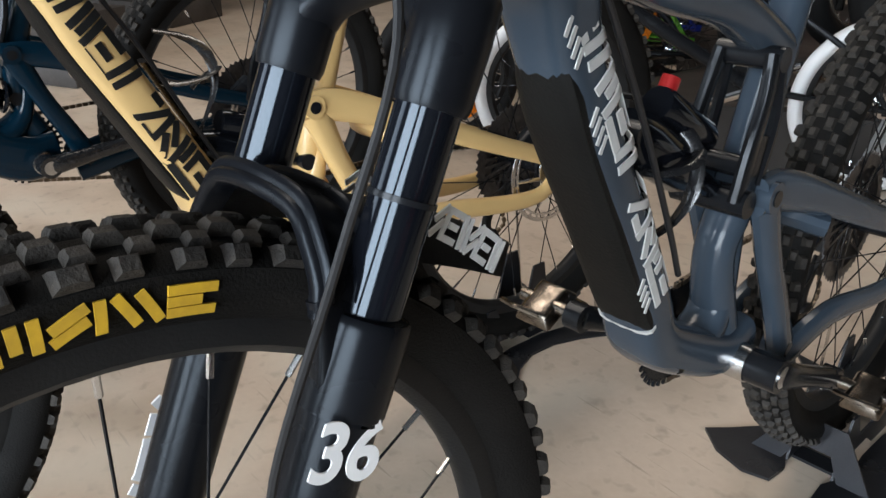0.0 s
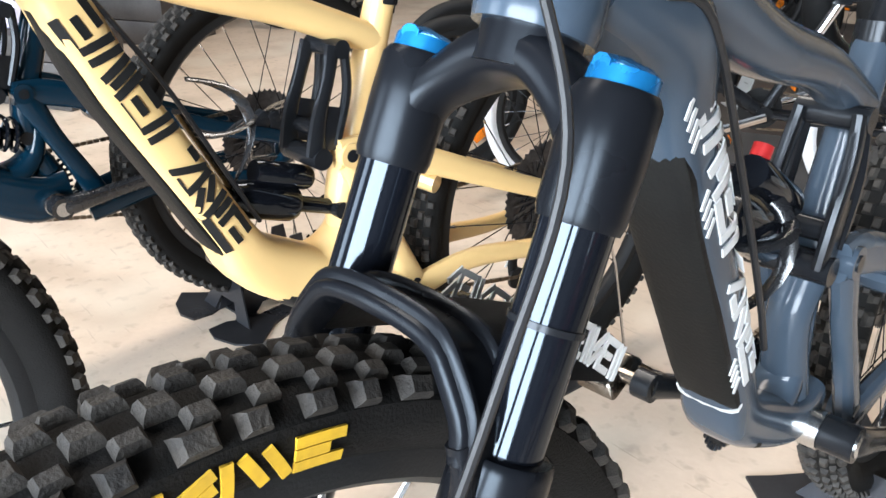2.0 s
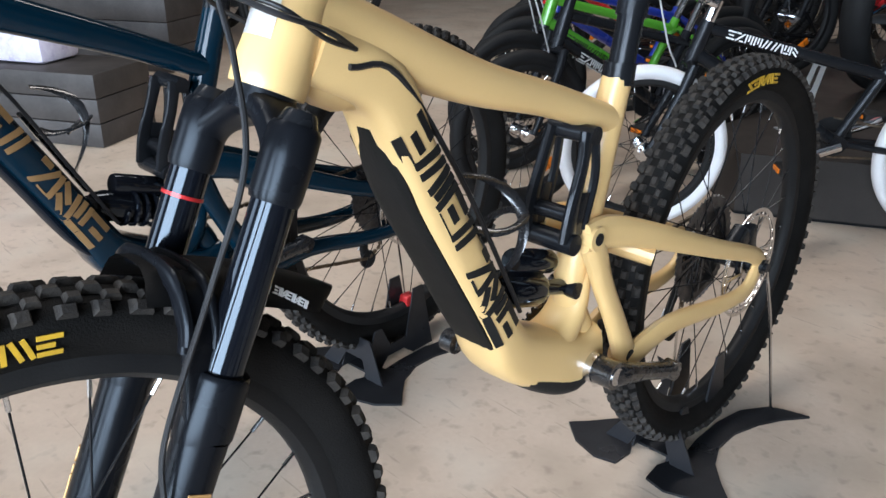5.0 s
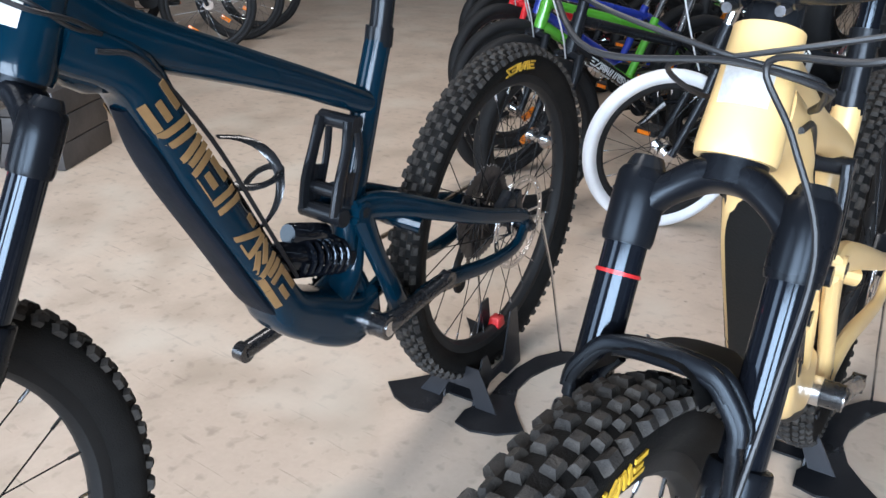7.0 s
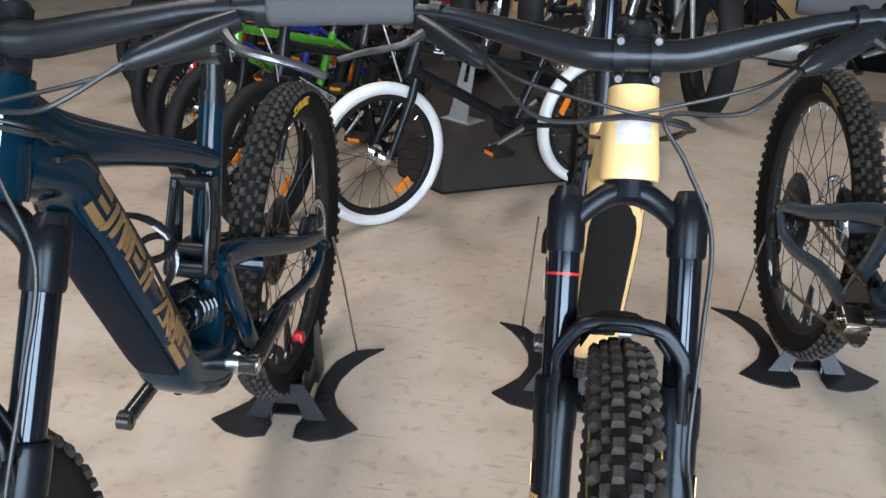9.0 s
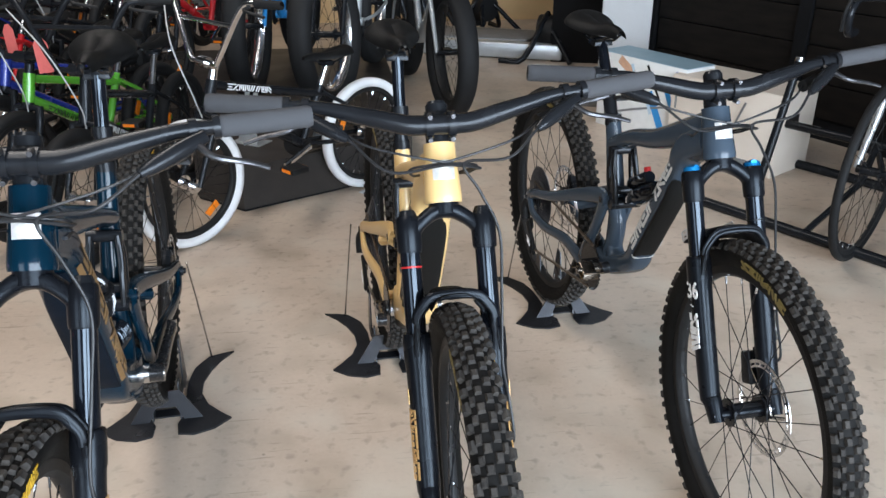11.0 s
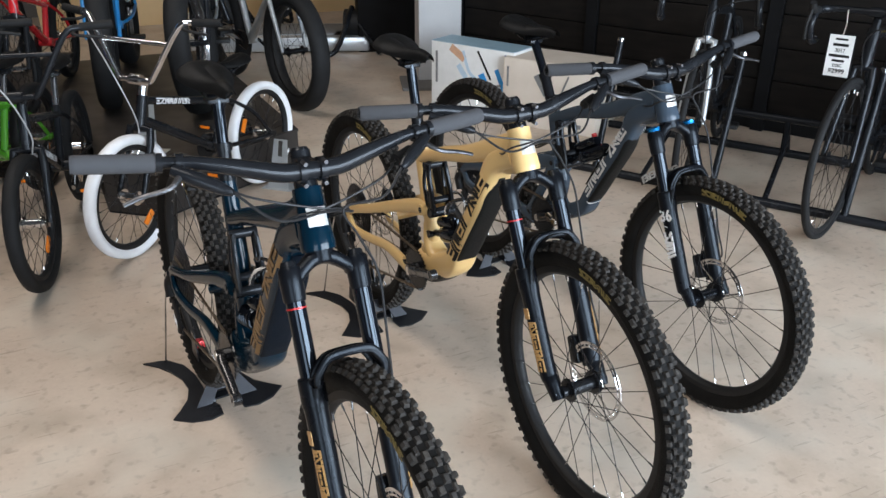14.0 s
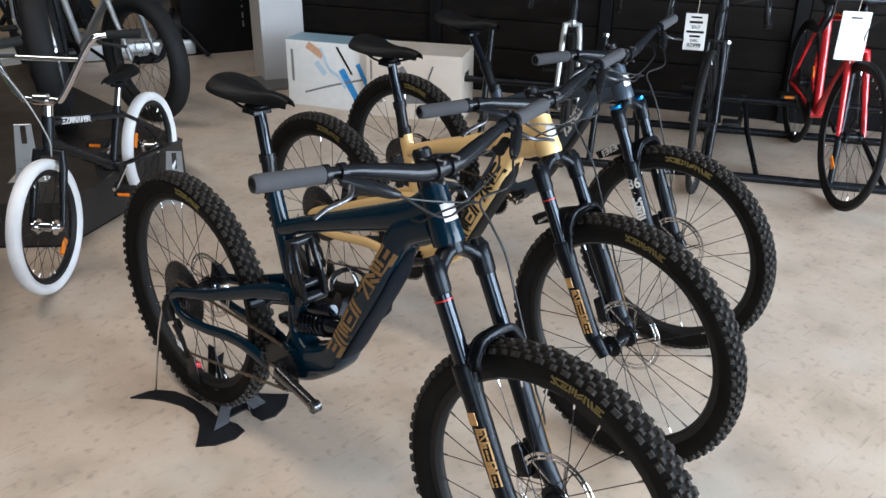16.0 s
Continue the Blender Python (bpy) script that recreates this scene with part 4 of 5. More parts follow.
    for s in (-1, 1):
        sweep(b, [C + Vector((0, 0.013 * s, 0)), C + Vector((0, 0.026 * s, 0))], 0.0225, n=20)
    stem = part("stem", b, BLACK, root, "short black handlebar stem", S)
    for s in (-1, 1):
        for z in (-1, 1):
            b = tube([C + Vector((0.008, 0.0195 * s, 0.020 * z)), C + Vector((0.026, 0.0195 * s, 0.020 * z))], 0.0042, n=8)
            part("bolt", b, GEAR, stem)
    bar = lambda v: C + Vector((-0.052 * max(0, (abs(v) - 0.05) / 0.34), v, 0.034 * min(1, max(0, (abs(v) - 0.05) / 0.15)) + 0.012 * max(0, (abs(v) - 0.2) / 0.19)))
    vs_ = [-0.392, -0.3, -0.21, -0.16, -0.11, -0.06, -0.03, 0.03, 0.06, 0.11, 0.16, 0.21, 0.3, 0.392]
    b = tube([bar(v) for v in vs_], [0.011, 0.011, 0.0115, 0.014, 0.0165, 0.0175, 0.0175, 0.0175, 0.0175, 0.0165, 0.014, 0.0115, 0.011, 0.011], n=16, side=(1, 0, 0), res=4)
    hb = part("handlebar", b, BLACK, root, "wide black carbon handlebar", S)
    for s in (-1, 1):
        b = bmesh.new()
        gp, gr = [], []
        for i in range(30):
            v = 0.262 + 0.13 * i / 29
            gp.append(bar(v * s))
            gr.append(0.0165 if i % 2 else 0.0159)
        gr[0] = gr[-1] = 0.0145
        sweep(b, gp, gr, n=18, side=(1, 0, 0))
        part("grip", b, GRIP, hb, "charcoal ribbed rubber grip")
        b = tube([bar(0.252 * s), bar(0.262 * s)], 0.0172, n=18)
        part("grip_collar", b, BLACK, hb)
        # brake lever
        c = bar(0.225 * s)
        dirn = Vector((0.55, -0.80 * s, -0.32)).normalized()
        b = tube([bar(0.219 * s), bar(0.231 * s)], 0.0165, n=16)
        h0 = c + Vector((0.030, 0, -0.012))
        sweep(b, [c, h0], 0.007, n=8)
        sweep(b, [h0 - dirn * 0.022, h0 + dirn * 0.02, h0 + dirn * 0.065, h0 + dirn * 0.085], [0.010, 0.013, 0.011, 0.006], n=12, res=3)
        lev = part("brake_lever", b, BLACK, hb, "black hydraulic brake lever")
        b = tube([h0 - dirn * 0.005, h0 + Vector((0.022, 0.03 * s, -0.012)), h0 + Vector((0.018, 0.075 * s, -0.022)), h0 + Vector((0.022, 0.105 * s, -0.030))], [0.007, 0.005, 0.0045, 0.004], [0.006, 0.004, 0.0035, 0.003], n=8, res=4)
        part("lever_blade", b, GEAR, lev, "curved metal lever blade")
        b = tube([c + Vector((0.014, -0.015 * s, -0.03)), c + Vector((0.03, -0.055 * s, -0.038))], 0.012, n=10)
        box(b, (0.02, 0.03, 0.008), Matrix.Translation(c + Vector((0.0, -0.02 * s, -0.045))), 0.7, 0.002)
        part("shifter" if s < 0 else "dropper_lever", b, PLASTIC, hb)
        end = h0 + dirn * 0.085
        if s > 0:
            path = [end, end + dirn * 0.07 + Vector((0, 0, -0.012)), F(-ht * 0.55, 0.085, 0.03), F(-0.01, 0.07, -0.055), F(0.06, 0.055, -0.085), F(0.16, 0.05, -0.082), F(0.28, 0.045, -0.075), F(0.34, 0.03, -0.083), F(0.42, 0.02, -0.088)]
            path = [Vector((p_.x, -p_.y if i > 2 else p_.y, p_.z)) for i, p_ in enumerate(path)] + [F(axs - 0.1, -0.03, 0.075)]
        else:
            path = [end, end + dirn * 0.08 + Vector((0, 0, -0.02)), F(-ht * 0.55, 0.075, 0.0), F(-ht * 0.5, 0.05, 0.06), F(-ht * 0.55, 0.0, 0.055), F(-ht * 0.55, -0.045, 0.035)]
        part("brake_hose", tube(path, 0.0026, n=8, res=7), CABLE, hb, "black brake hose")
        e2 = c + Vector((0.03, -0.055 * s, -0.038))
        part("gear_cable", tube([e2, e2 + Vector((0.035, -0.05 * s, -0.02)), F(-ht * 0.62, 0.07, 0.01 * s), F(-ht * 0.56, 0.045, -0.055 * s), F(-ht * 0.5, -0.005, -0.05 * s), F(-ht * 0.55, -0.05, -0.034 * s)], 0.0023, n=8, res=7), CABLE, hb, "black cable housing")
    part("frame_cable", tube([F(-ht * 0.4, -0.05, 0.033), U(hx - 0.12, hz + 0.0, 0.034), a0 + d * 0.10 + upn * 0.036 + Vector((0, 0.026, 0)), a0 + d * 0.25 + upn * 0.036 + Vector((0, 0.028, 0)), a1 + upn * 0.036 + Vector((0, 0.026, 0))], 0.003, n=8, res=6), CABLE, root)
    return root


def saddle_parts(root, at, scale=1.0, material=None):
    """A slim saddle with a dropped nose, rails under it."""
    b = bmesh.new()
    prof = [(-0.145, 0.045, 0.010, 0.012), (-0.13, 0.066, 0.020, 0.012), (-0.09, 0.071, 0.022, 0.008), (-0.04, 0.058, 0.022, 0.001), (0.01, 0.038, 0.022, -0.001), (0.06, 0.025, 0.020, 0.002), (0.10, 0.020, 0.017, 0.000), (0.125, 0.014, 0.011, -0.006)]
    rings = []
    rows_ = spline(prof, 3)
    for u, hw, dp, z in rows_:
        ring_ = []
        for k in range(15):
            a = math.pi * (k / 14)
            y = math.cos(a) * hw
            zz = z + 0.010 * math.sin(a) ** 0.5 - (0.006 * math.exp(-(y / 0.008) ** 2) if -0.11 < u < 0.04 else 0) - dp * (abs(math.cos(a)) ** 3)
            ring_.append(b.verts.new(at + Vector((u, y, zz)) * scale))
        rings.append(ring_)
    for q, w in zip(rings, rings[1:]):
        for j in range(14):
            b.faces.new((q[j], q[j + 1], w[j + 1], w[j]))
    bmesh.ops.solidify(b, geom=b.faces[:], thickness=0.010 * scale)
    sd = part("saddle", b, material or SADDLE, root, "black sports saddle")
    for s in (-1, 1):
        part("saddle_rail", tube([at + Vector(p) * scale for p in ((-0.115, 0.03 * s, -0.012), (-0.06, 0.022 * s, -0.040), (0.02, 0.022 * s, -0.040), (0.10, 0.008 * s, -0.010))], 0.0035, n=8, res=4), BLACK, sd)
    b = bmesh.new()
    box(b, (0.05, 0.054, 0.02), Matrix.Translation(at + Vector((-0.01, 0, -0.044)) * scale), 0.8, 0.003)
    part("rail_clamp", b, BLACK, sd)
    return sd


def bike_stand(place, heading, group="bike stands"):
    """Flat steel plate with two blades in front and two hooked horns behind, upright cheeks for the tyre, two wire struts."""
    root = thing("bike_stand", Matrix.Translation((*place, 0)) @ Matrix.Rotation(radians(-90 + heading), 4, "Z"),
                 "black cut-steel floor stand holding a rear wheel", "bike stand", group)
    b = bmesh.new()
    for s in (-1, 1):
        outer = [(0.0, 0.168), (-0.03, 0.140), (-0.075, 0.105), (-0.13, 0.086), (-0.19, 0.088), (-0.25, 0.108), (-0.30, 0.135), (-0.345, 0.172)]
        inner = [(-0.335, 0.125), (-0.325, 0.098), (-0.27, 0.060), (-0.20, 0.045), (-0.12, 0.043), (-0.05, 0.050), (0.000, 0.028), (0.045, 0.032), (0.055, 0.072), (0.038, 0.125)]
        slab(b, [(u, v * s) for u, v in outer + inner], 0.0, 0.005)
    box(b, (0.034, 0.20, 0.005), Matrix.Translation((-0.055, 0, 0.0026)))
    part("base_plate", b, STAND, root, "black steel base plate with curved horns")
    for s in (-1, 1):
        b = bmesh.new()
        m = Matrix.Translation((0, 0.036 * s, 0)) @ Matrix.Rotation(radians(90), 4, "X")
        slab(b, [(-0.02, 0.003), (-0.055, 0.10), (-0.075, 0.10), (-0.10, 0.05), (-0.15, 0.05), (-0.175, 0.16), (-0.205, 0.16), (-0.235, 0.003), (-0.17, 0.003), (-0.14, 0.026), (-0.09, 0.026), (-0.07, 0.003)], -0.002, 0.002, m)
        part("cheek", b, STAND, root, "upright steel cheek beside the tyre")
        part("strut", tube([(-0.325, 0.108 * s, 0.004), (-0.30, 0.108 * s, 0.02), (-0.255, 0.092 * s, 0.24), (-0.205, 0.083 * s, 0.378)], 0.0028, n=8), STEEL, root, "thin wire strut")
    b = bmesh.new()
    slab(b, [(-0.095, 0.003), (-0.04, 0.088), (0.04, 0.088), (0.095, 0.003), (0.045, 0.003), (0.026, 0.042), (-0.026, 0.042), (-0.045, 0.003)], -0.002, 0.002,
         Matrix.Translation((-0.018, 0, 0)) @ Matrix.Rotation(radians(90), 4, "Z") @ Matrix.Rotation(radians(78), 4, "X"))
    part("front_bracket", b, STAND, root, "arched front bracket")
    return root


# ---- the shop ----
def structure(name, bm, material, label, smooth=False):
    ob = new(name, mesh_of(name, bm, material, smooth))
    return tagged(ob, label, name.split("_")[0], kind="structure")


b = bmesh.new()
box(b, (15.0, 13.5, 0.2), Matrix.Translation((-0.5, 0.9, -0.1)))
structure("floor", b, CONCRETE, "sealed beige concrete floor with scuffs and stains")
# ceiling is out of view; added dark so black surfaces reflect less
b = bmesh.new()
box(b, (15.0, 13.5, 0.2), Matrix.Translation((-0.5, 0.9, 4.3)))
structure("ceiling", b, CEILING, "unseen ceiling, added dark to limit reflections")
b = bmesh.new()
box(b, (15.0, 0.2, 4.2), Matrix.Translation((-0.5, 7.5, 2.1)))
structure("wall_north", b, WHITE_WALL, "dark grey shop wall behind the displays")
b = bmesh.new()
box(b, (0.2, 13.1, 4.2), Matrix.Translation((-7.9, 0.9, 2.1)))
structure("wall_west", b, WHITE_WALL, "dark grey side wall of the shop")
b = bmesh.new()
for x0, x1, z0, z1 in ((-7.8, -4.4, 0, 4.2), (-1.4, 0.1, 0, 4.2), (5.9, 7.0, 0, 4.2), (-4.4, -1.4, 3.3, 4.2), (0.1, 5.9, 3.3, 4.2), (-4.4, -1.4, 0, 0.25), (0.1, 5.9, 0, 0.25)):
    box(b, (x1 - x0, 0.2, z1 - z0), Matrix.Translation(((x0 + x1) / 2, -5.2, (z0 + z1) / 2)))
structure("wall_south", b, WHITE_WALL, "front wall with a wide and a narrow shop window")

# dark feature wall on the east side, at a slant
WA, WD = Vector((2.45, 3.62, 0)), Vector((0.454, -0.891, 0)).normalized()
WN = Vector((-WD.y, WD.x, 0)) * -1
WM = Matrix((WD, -WN if (-WN).x > 0 else WN, UP)).transposed().to_4x4()
WM.translation = WA
b = bmesh.new()
box(b, (9.6, 0.16, 4.2), WM @ Matrix.Translation((4.8, 0.10, 2.1)))
wall_east = structure("wall_east", b, FRAME_BLACK, "black feature wall clad with dark boards")
rnd = random.Random(8)
bays = [(0.05, 1.03), (1.11, 2.18), (2.26, 3.33), (3.41, 4.48), (4.56, 5.63), (5.71, 6.78)]
plank = kept("plank", lambda: mesh_of("board", box(bmesh.new(), (1, 0.024, 1), bevel=0.006), DARK_WOOD, False))
for x0, x1 in bays:
    for k in range(11):
        ob = part("board", plank, DARK_WOOD, wall_east, m=WM @ Matrix.Translation(((x0 + x1) / 2, 0.012 + rnd.uniform(-0.003, 0.003), 0.12 + 0.19 * k + 0.092)) @ Matrix.Diagonal((x1 - x0, 1, 0.183, 1)))
for x in (0.0, 1.07, 2.22, 3.37, 4.52, 5.67, 6.82):
    b = bmesh.new()
    box(b, (0.075, 0.04, 2.6), WM @ Matrix.Translation((x, 0.0, 1.3)))
    part("upright", b, FRAME_BLACK, wall_east, smooth=False)

# grey pillar at the wall's end
b = bmesh.new()
box(b, (0.30, 0.34, 4.19), Matrix.Translation((2.28, 3.62, 2.1)) @ Matrix.Rotation(radians(-20), 4, "Z"), bevel=0.006)
structure("pillar_grey", b, PALE_WALL, "grey painted square pillar")
b = bmesh.new()
box(b, (0.46, 0.36, 0.022), Matrix.Translation((2.16, 3.44, 0.011)) @ Matrix.Rotation(radians(-20), 4, "Z"), bevel=0.004)
structure("trim_pillar", b, WHITE_WALL, "pale base plate at the pillar's foot")

# slatted display wall at the back, with treadmills and trainers before it
b = bmesh.new()
box(b, (3.0, 0.12, 2.4), Matrix.Translation((1.25, 6.6, 1.2)))
slat = structure("wall_display", b, MAPLE, "pale wooden slatwall display")
for k in range(8):
    b = bmesh.new()
    box(b, (2.2, 0.012, 0.022), Matrix.Translation((1.35, 6.535, 0.34 + 0.26 * k)))
    part("groove", b, FRAME_BLACK, slat, smooth=False)


def black_cabinet():
    root = thing("display_cabinet", Matrix.Translation((2.42, 4.75, 0)) @ Matrix.Rotation(radians(-18), 4, "Z"), "tall black cabinet with a thin pale print line", "cabinet")
    b = bmesh.new()
    box(b, (0.62, 0.46, 2.2), Matrix.Translation((0, 0, 1.1)), bevel=0.008)
    part("body", b, FRAME_BLACK, root)
    for z in np.linspace(0.22, 1.1, 14):
        b = bmesh.new()
        box(b, (0.012, 0.002, 0.035 + 0.02 * math.sin(z * 31)), Matrix.Translation((0.17, -0.2315, z)))
        part("printed_line", b, GREY_PRINT, root, smooth=False)


black_cabinet()


def treadmill(m):
    root = thing("treadmill", m, "grey treadmill deck with dark running belt", "treadmill")
    b = bmesh.new()
    box(b, (0.62, 1.5, 0.12), Matrix.Translation((0, 0, 0.07)), bevel=0.02)
    part("deck", b, SILVER, root)
    b = bmesh.new()
    box(b, (0.44, 1.4, 0.012), Matrix.Translation((0, 0, 0.134)), bevel=0.004)
    part("belt", b, GREY_PRINT, root)
    b = tube([(0.24, 0.45, 0.12), (0.25, 0.62, 0.7), (0.0, 0.62, 1.05), (-0.25, 0.62, 0.7), (-0.24, 0.45, 0.12)], 0.03, n=10, res=4)
    part("upright_bar", b, BLACK, root)


def bike_trainer(m):
    root = thing("bike_trainer", m, "black folding indoor bike trainer", "bike trainer", "trainers on the floor")
    b = tube([(-0.3, 0.28, 0.02), (-0.26, 0.1, 0.04), (0, 0, 0.34), (0.26, 0.1, 0.04), (0.3, 0.28, 0.02)], 0.022, n=10, res=4)
    sweep(b, [(-0.22, -0.25, 0.025), (0, 0, 0.30), (0.22, -0.25, 0.025)], 0.02, n=10, res=4)
    part("frame", b, BLACK, root)
    b = bmesh.new()
    disc(b, 0.11, -0.06, 0.06, 24, (0, 0, 0.22))
    part("flywheel", b, PLASTIC, root)
    b = bmesh.new()
    box(b, (0.14, 0.1, 0.08), Matrix.Translation((0, 0.1, 0.1)), bevel=0.01)
    part("drive_unit", b, PLASTIC, root)


treadmill(Matrix.Translation((1.55, 5.15, 0)) @ Matrix.Rotation(radians(68), 4, "Z"))
bike_trainer(Matrix.Translation((1.3, 5.9, 0)))
bike_trainer(Matrix.Translation((2.05, 4.75, 0)) @ Matrix.Rotation(radians(60), 4, "Z"))
bike_trainer(Matrix.Translation((1.75, 5.85, 0)) @ Matrix.Rotation(radians(30), 4, "Z"))


# ---- platform behind the children's bikes ----
root = thing("display_platform", Matrix(), "low black painted display platform on the floor", "platform")
PLAN = [(0.02, 1.79), (0.78, 2.20), (0.75, 4.3), (-0.72, 4.3), (-0.72, 2.85), (-0.20, 2.76), (-0.20, 1.97)]
part("body", slab(bmesh.new(), PLAN, 0.012, 0.192), PLINTH, root, smooth=False)
part("deck", slab(bmesh.new(), [(x * 1.006 - 0.0005, y * 1.002 - 0.006) for x, y in PLAN], 0.192, 0.204), PLINTH, root, smooth=False)
part("skirting", slab(bmesh.new(), [(x * 0.98, y * 0.998 + 0.01) for x, y in PLAN], 0.0, 0.012), FRAME_BLACK, root, smooth=False)

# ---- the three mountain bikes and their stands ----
# second entry of each: a darker yellow for the right-hand sidewalls
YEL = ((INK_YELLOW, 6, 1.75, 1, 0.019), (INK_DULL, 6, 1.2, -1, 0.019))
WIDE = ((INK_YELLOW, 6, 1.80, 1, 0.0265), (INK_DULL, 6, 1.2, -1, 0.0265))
mountain_bike("deep petrol-blue electric mountain bike with bronze marks on a stand", (-0.052, -0.030), 4.0, BLUE, INK_GOLD, (0.494, 0.846), 0.118, 0.0,
              (-0.480, 0.374), (-0.072, 0.800), (-0.112, 1.035), True, ("maker",), False, (RED, 0.095, -1), True, 0.006, YEL, 172, 0.358, 0.297, 0.357, 0.294, 2.2)
mountain_bike("sand-gold electric mountain bike with black marks on a stand", (0.594, 0.206), 3.4, GOLD, INK_BLACK, (0.474, 0.820), 0.105, -3.0,
              (-0.465, 0.370), (-0.070, 0.750), (-0.125, 1.005), False, ("maker",), False, (RED, 0.108, -1), True, 0.006, YEL, 200, 0.358, 0.297, 0.357, 0.294)
mountain_bike("slate-grey mountain bike with pale marks held by a stand", (1.165, 0.388), 6.2, GREY, INK_PALE, (0.466, 0.815), 0.105, -3.0,
              (-0.475, 0.378), (-0.050, 0.752), (-0.165, 0.985), False, ("number",), True, (BLACK, 0.13, 1), False, 0.009, YEL, 204, 0.354, 0.298, 0.357, 0.294)
bike_stand((-0.050, 0.276), 5.2)
bike_stand((0.558, 0.503), 3.4)
bike_stand((1.152, 0.718), 5.2)


# ---- bikes with plain tube frames ----
def tube_bike(name, label, category, group, front, heading, R=0.252, half=0.027, bead=0.212, base=0.92, bbz=0.29, head=(0.40, 0.63), head_len=0.11, seat=(-0.115, 0.52),
              saddle=0.58, frame_mat=BLACK, fork_mat=BLACK, bar="bmx", bar_mat=BLACK, tyre_mat=None, rim_mat=None, hub_mat=None, tube_r=0.018, steer=0.0, spokes=28,
              pads=True, mark=None, tag=None, reflectors=True, drop_z=0.0, spoke_mat=None, gear=False, grip_mat=None):
    """Front is where the front tyre meets the floor; heading is the angle of the way it faces."""
    fx = base * 0.60
    root = thing(name, Matrix.Translation((*front, drop_z)) @ Matrix.Rotation(radians(heading), 4, "Z") @ Matrix.Translation((-fx, 0, 0)), label, category, group)
    U = lambda u, w, v=0.0: Vector((u, v, w))
    ra, fa = U(fx - base, R), U(fx, R)
    ht = U(*head)
    ax = Vector((fx - 0.03 - head[0], 0, R - head[1])).normalized()
    hb = ht + ax * head_len
    bb, st = U(0, bbz), U(*seat)
    hub_half = 0.05 if half < 0.04 else 0.075
    yh = hub_half + 0.008
    b = tube([ht, hb], tube_r * 1.25, n=16)
    sweep(b, [ht + ax * 0.02, st + U(0.0, -0.04)], tube_r * 0.95, n=12)
    sweep(b, [hb - ax * 0.015, bb], tube_r * 1.15, n=12)
    sweep(b, [st, bb], tube_r * 0.92, n=12)
    disc(b, 0.024, -0.036, 0.036, 18, bb)
    for s in (-1, 1):
        sweep(b, [st + U(0, -0.03, 0.012 * s), U(ra.x * 0.6 + st.x * 0.4, ra.z * 0.5 + st.z * 0.5, (half + 0.014) * s), ra + Vector((0.0, yh * s, 0))], 0.009, n=8, res=4)
        sweep(b, [bb + Vector((-0.01, 0.025 * s, 0)), bb * 0.6 + ra * 0.4 + Vector((0, (half + 0.016) * s, 0)), ra + Vector((0, yh * s, 0))], 0.010, n=8, res=4)
        sweep(b, [ra + Vector((0.012, yh * s, 0)), ra + Vector((-0.03, yh * s, -0.004))], 0.004, 0.016, n=8, side=SIDE)
    part("frame", b, frame_mat, root)
    if mark:
        dvec = (bb - hb)
        L = dvec.length
        dvec.normalize()
        upv = Vector((dvec.z, 0, -dvec.x))
        tt = (st + U(0, -0.04) - ht - ax * 0.02).normalized()
        for s in (1, -1):
            b = bmesh.new()
            which, org = (dvec, hb + dvec * L * 0.18) if mark[1] == "down" else (tt, ht + ax * 0.02 + tt * 0.06)
            un = Vector((which.z, 0, -which.x))
            marks(b, mark[2], 0.026, 0.020, 0.0042, lambda q, h, s=s: ((org + which * (q if s > 0 else mark[2] * 0.026 - q) + un * (h - 0.010)) + Vector((0, s * tube_r * 1.12, 0)), (0, s, 0)), 9)
            part("frame_mark", b, mark[0], root, "row of stroke marks on the tube")
    S = Matrix.Translation(ht) @ Matrix.Rotation(radians(steer), 4, -ax) @ Matrix.Translation(-ht)
    crown = hb + ax * 0.018
    b = tube([hb, crown], 0.021, n=14)
    for s in (-1, 1):
        sweep(b, [crown + Vector((0, 0, 0)), crown + Vector((0.0, (half + 0.02) * s, -0.004)), crown + ax * 0.06 + Vector((0, (half + 0.026) * s, 0)), fa + Vector((-0.005, yh * s, 0.0))], [0.017, 0.017, 0.016, 0.011], n=12)
    fk = part("fork", b, fork_mat, root, "", S)
    wheel("front_wheel", root, S @ Matrix.Translation(fa), R, half, bead, hub_half, spokes, False, tyre_mat or SMOOTH, rim_mat or PLASTIC, hub_mat or CHROME, spin=0.2, reflector=2.0 if reflectors else False, spoke_mat=spoke_mat)
    wheel("rear_wheel", root, Matrix.Translation(ra), R, half, bead, hub_half, spokes, False, tyre_mat or SMOOTH, rim_mat or PLASTIC, hub_mat or CHROME, spin=0.4, reflector=-0.9 if reflectors else False, spoke_mat=spoke_mat, cassette=gear)
    top = ht - ax * 0.06
    b = tube([ht, top], 0.018, n=14)
    C = top + Vector((0.045, 0, 0.012))
    sweep(b, [top + ax * 0.01, C], 0.024, 0.018, n=12, side=SIDE, power=3)
    sweep(b, [C + Vector((0, -0.024, 0)), C + Vector((0, 0.024, 0))], 0.022, n=14)
    part("stem", b, bar_mat if bar == "bmx" else BLACK, root, "", S)
    grips = []
    if bar == "bmx":
        pts = [C + Vector(p) for p in ((-0.075, -0.36, 0.235), (-0.055, -0.25, 0.230), (-0.03, -0.195, 0.205), (0.0, -0.085, 0.02), (0, -0.05, 0), (0, 0.05, 0), (0.0, 0.085, 0.02), (-0.03, 0.195, 0.205), (-0.055, 0.25, 0.230), (-0.075, 0.36, 0.235))]
        b = tube(pts, 0.0112, n=12, side=(1, 0, 0), res=4)
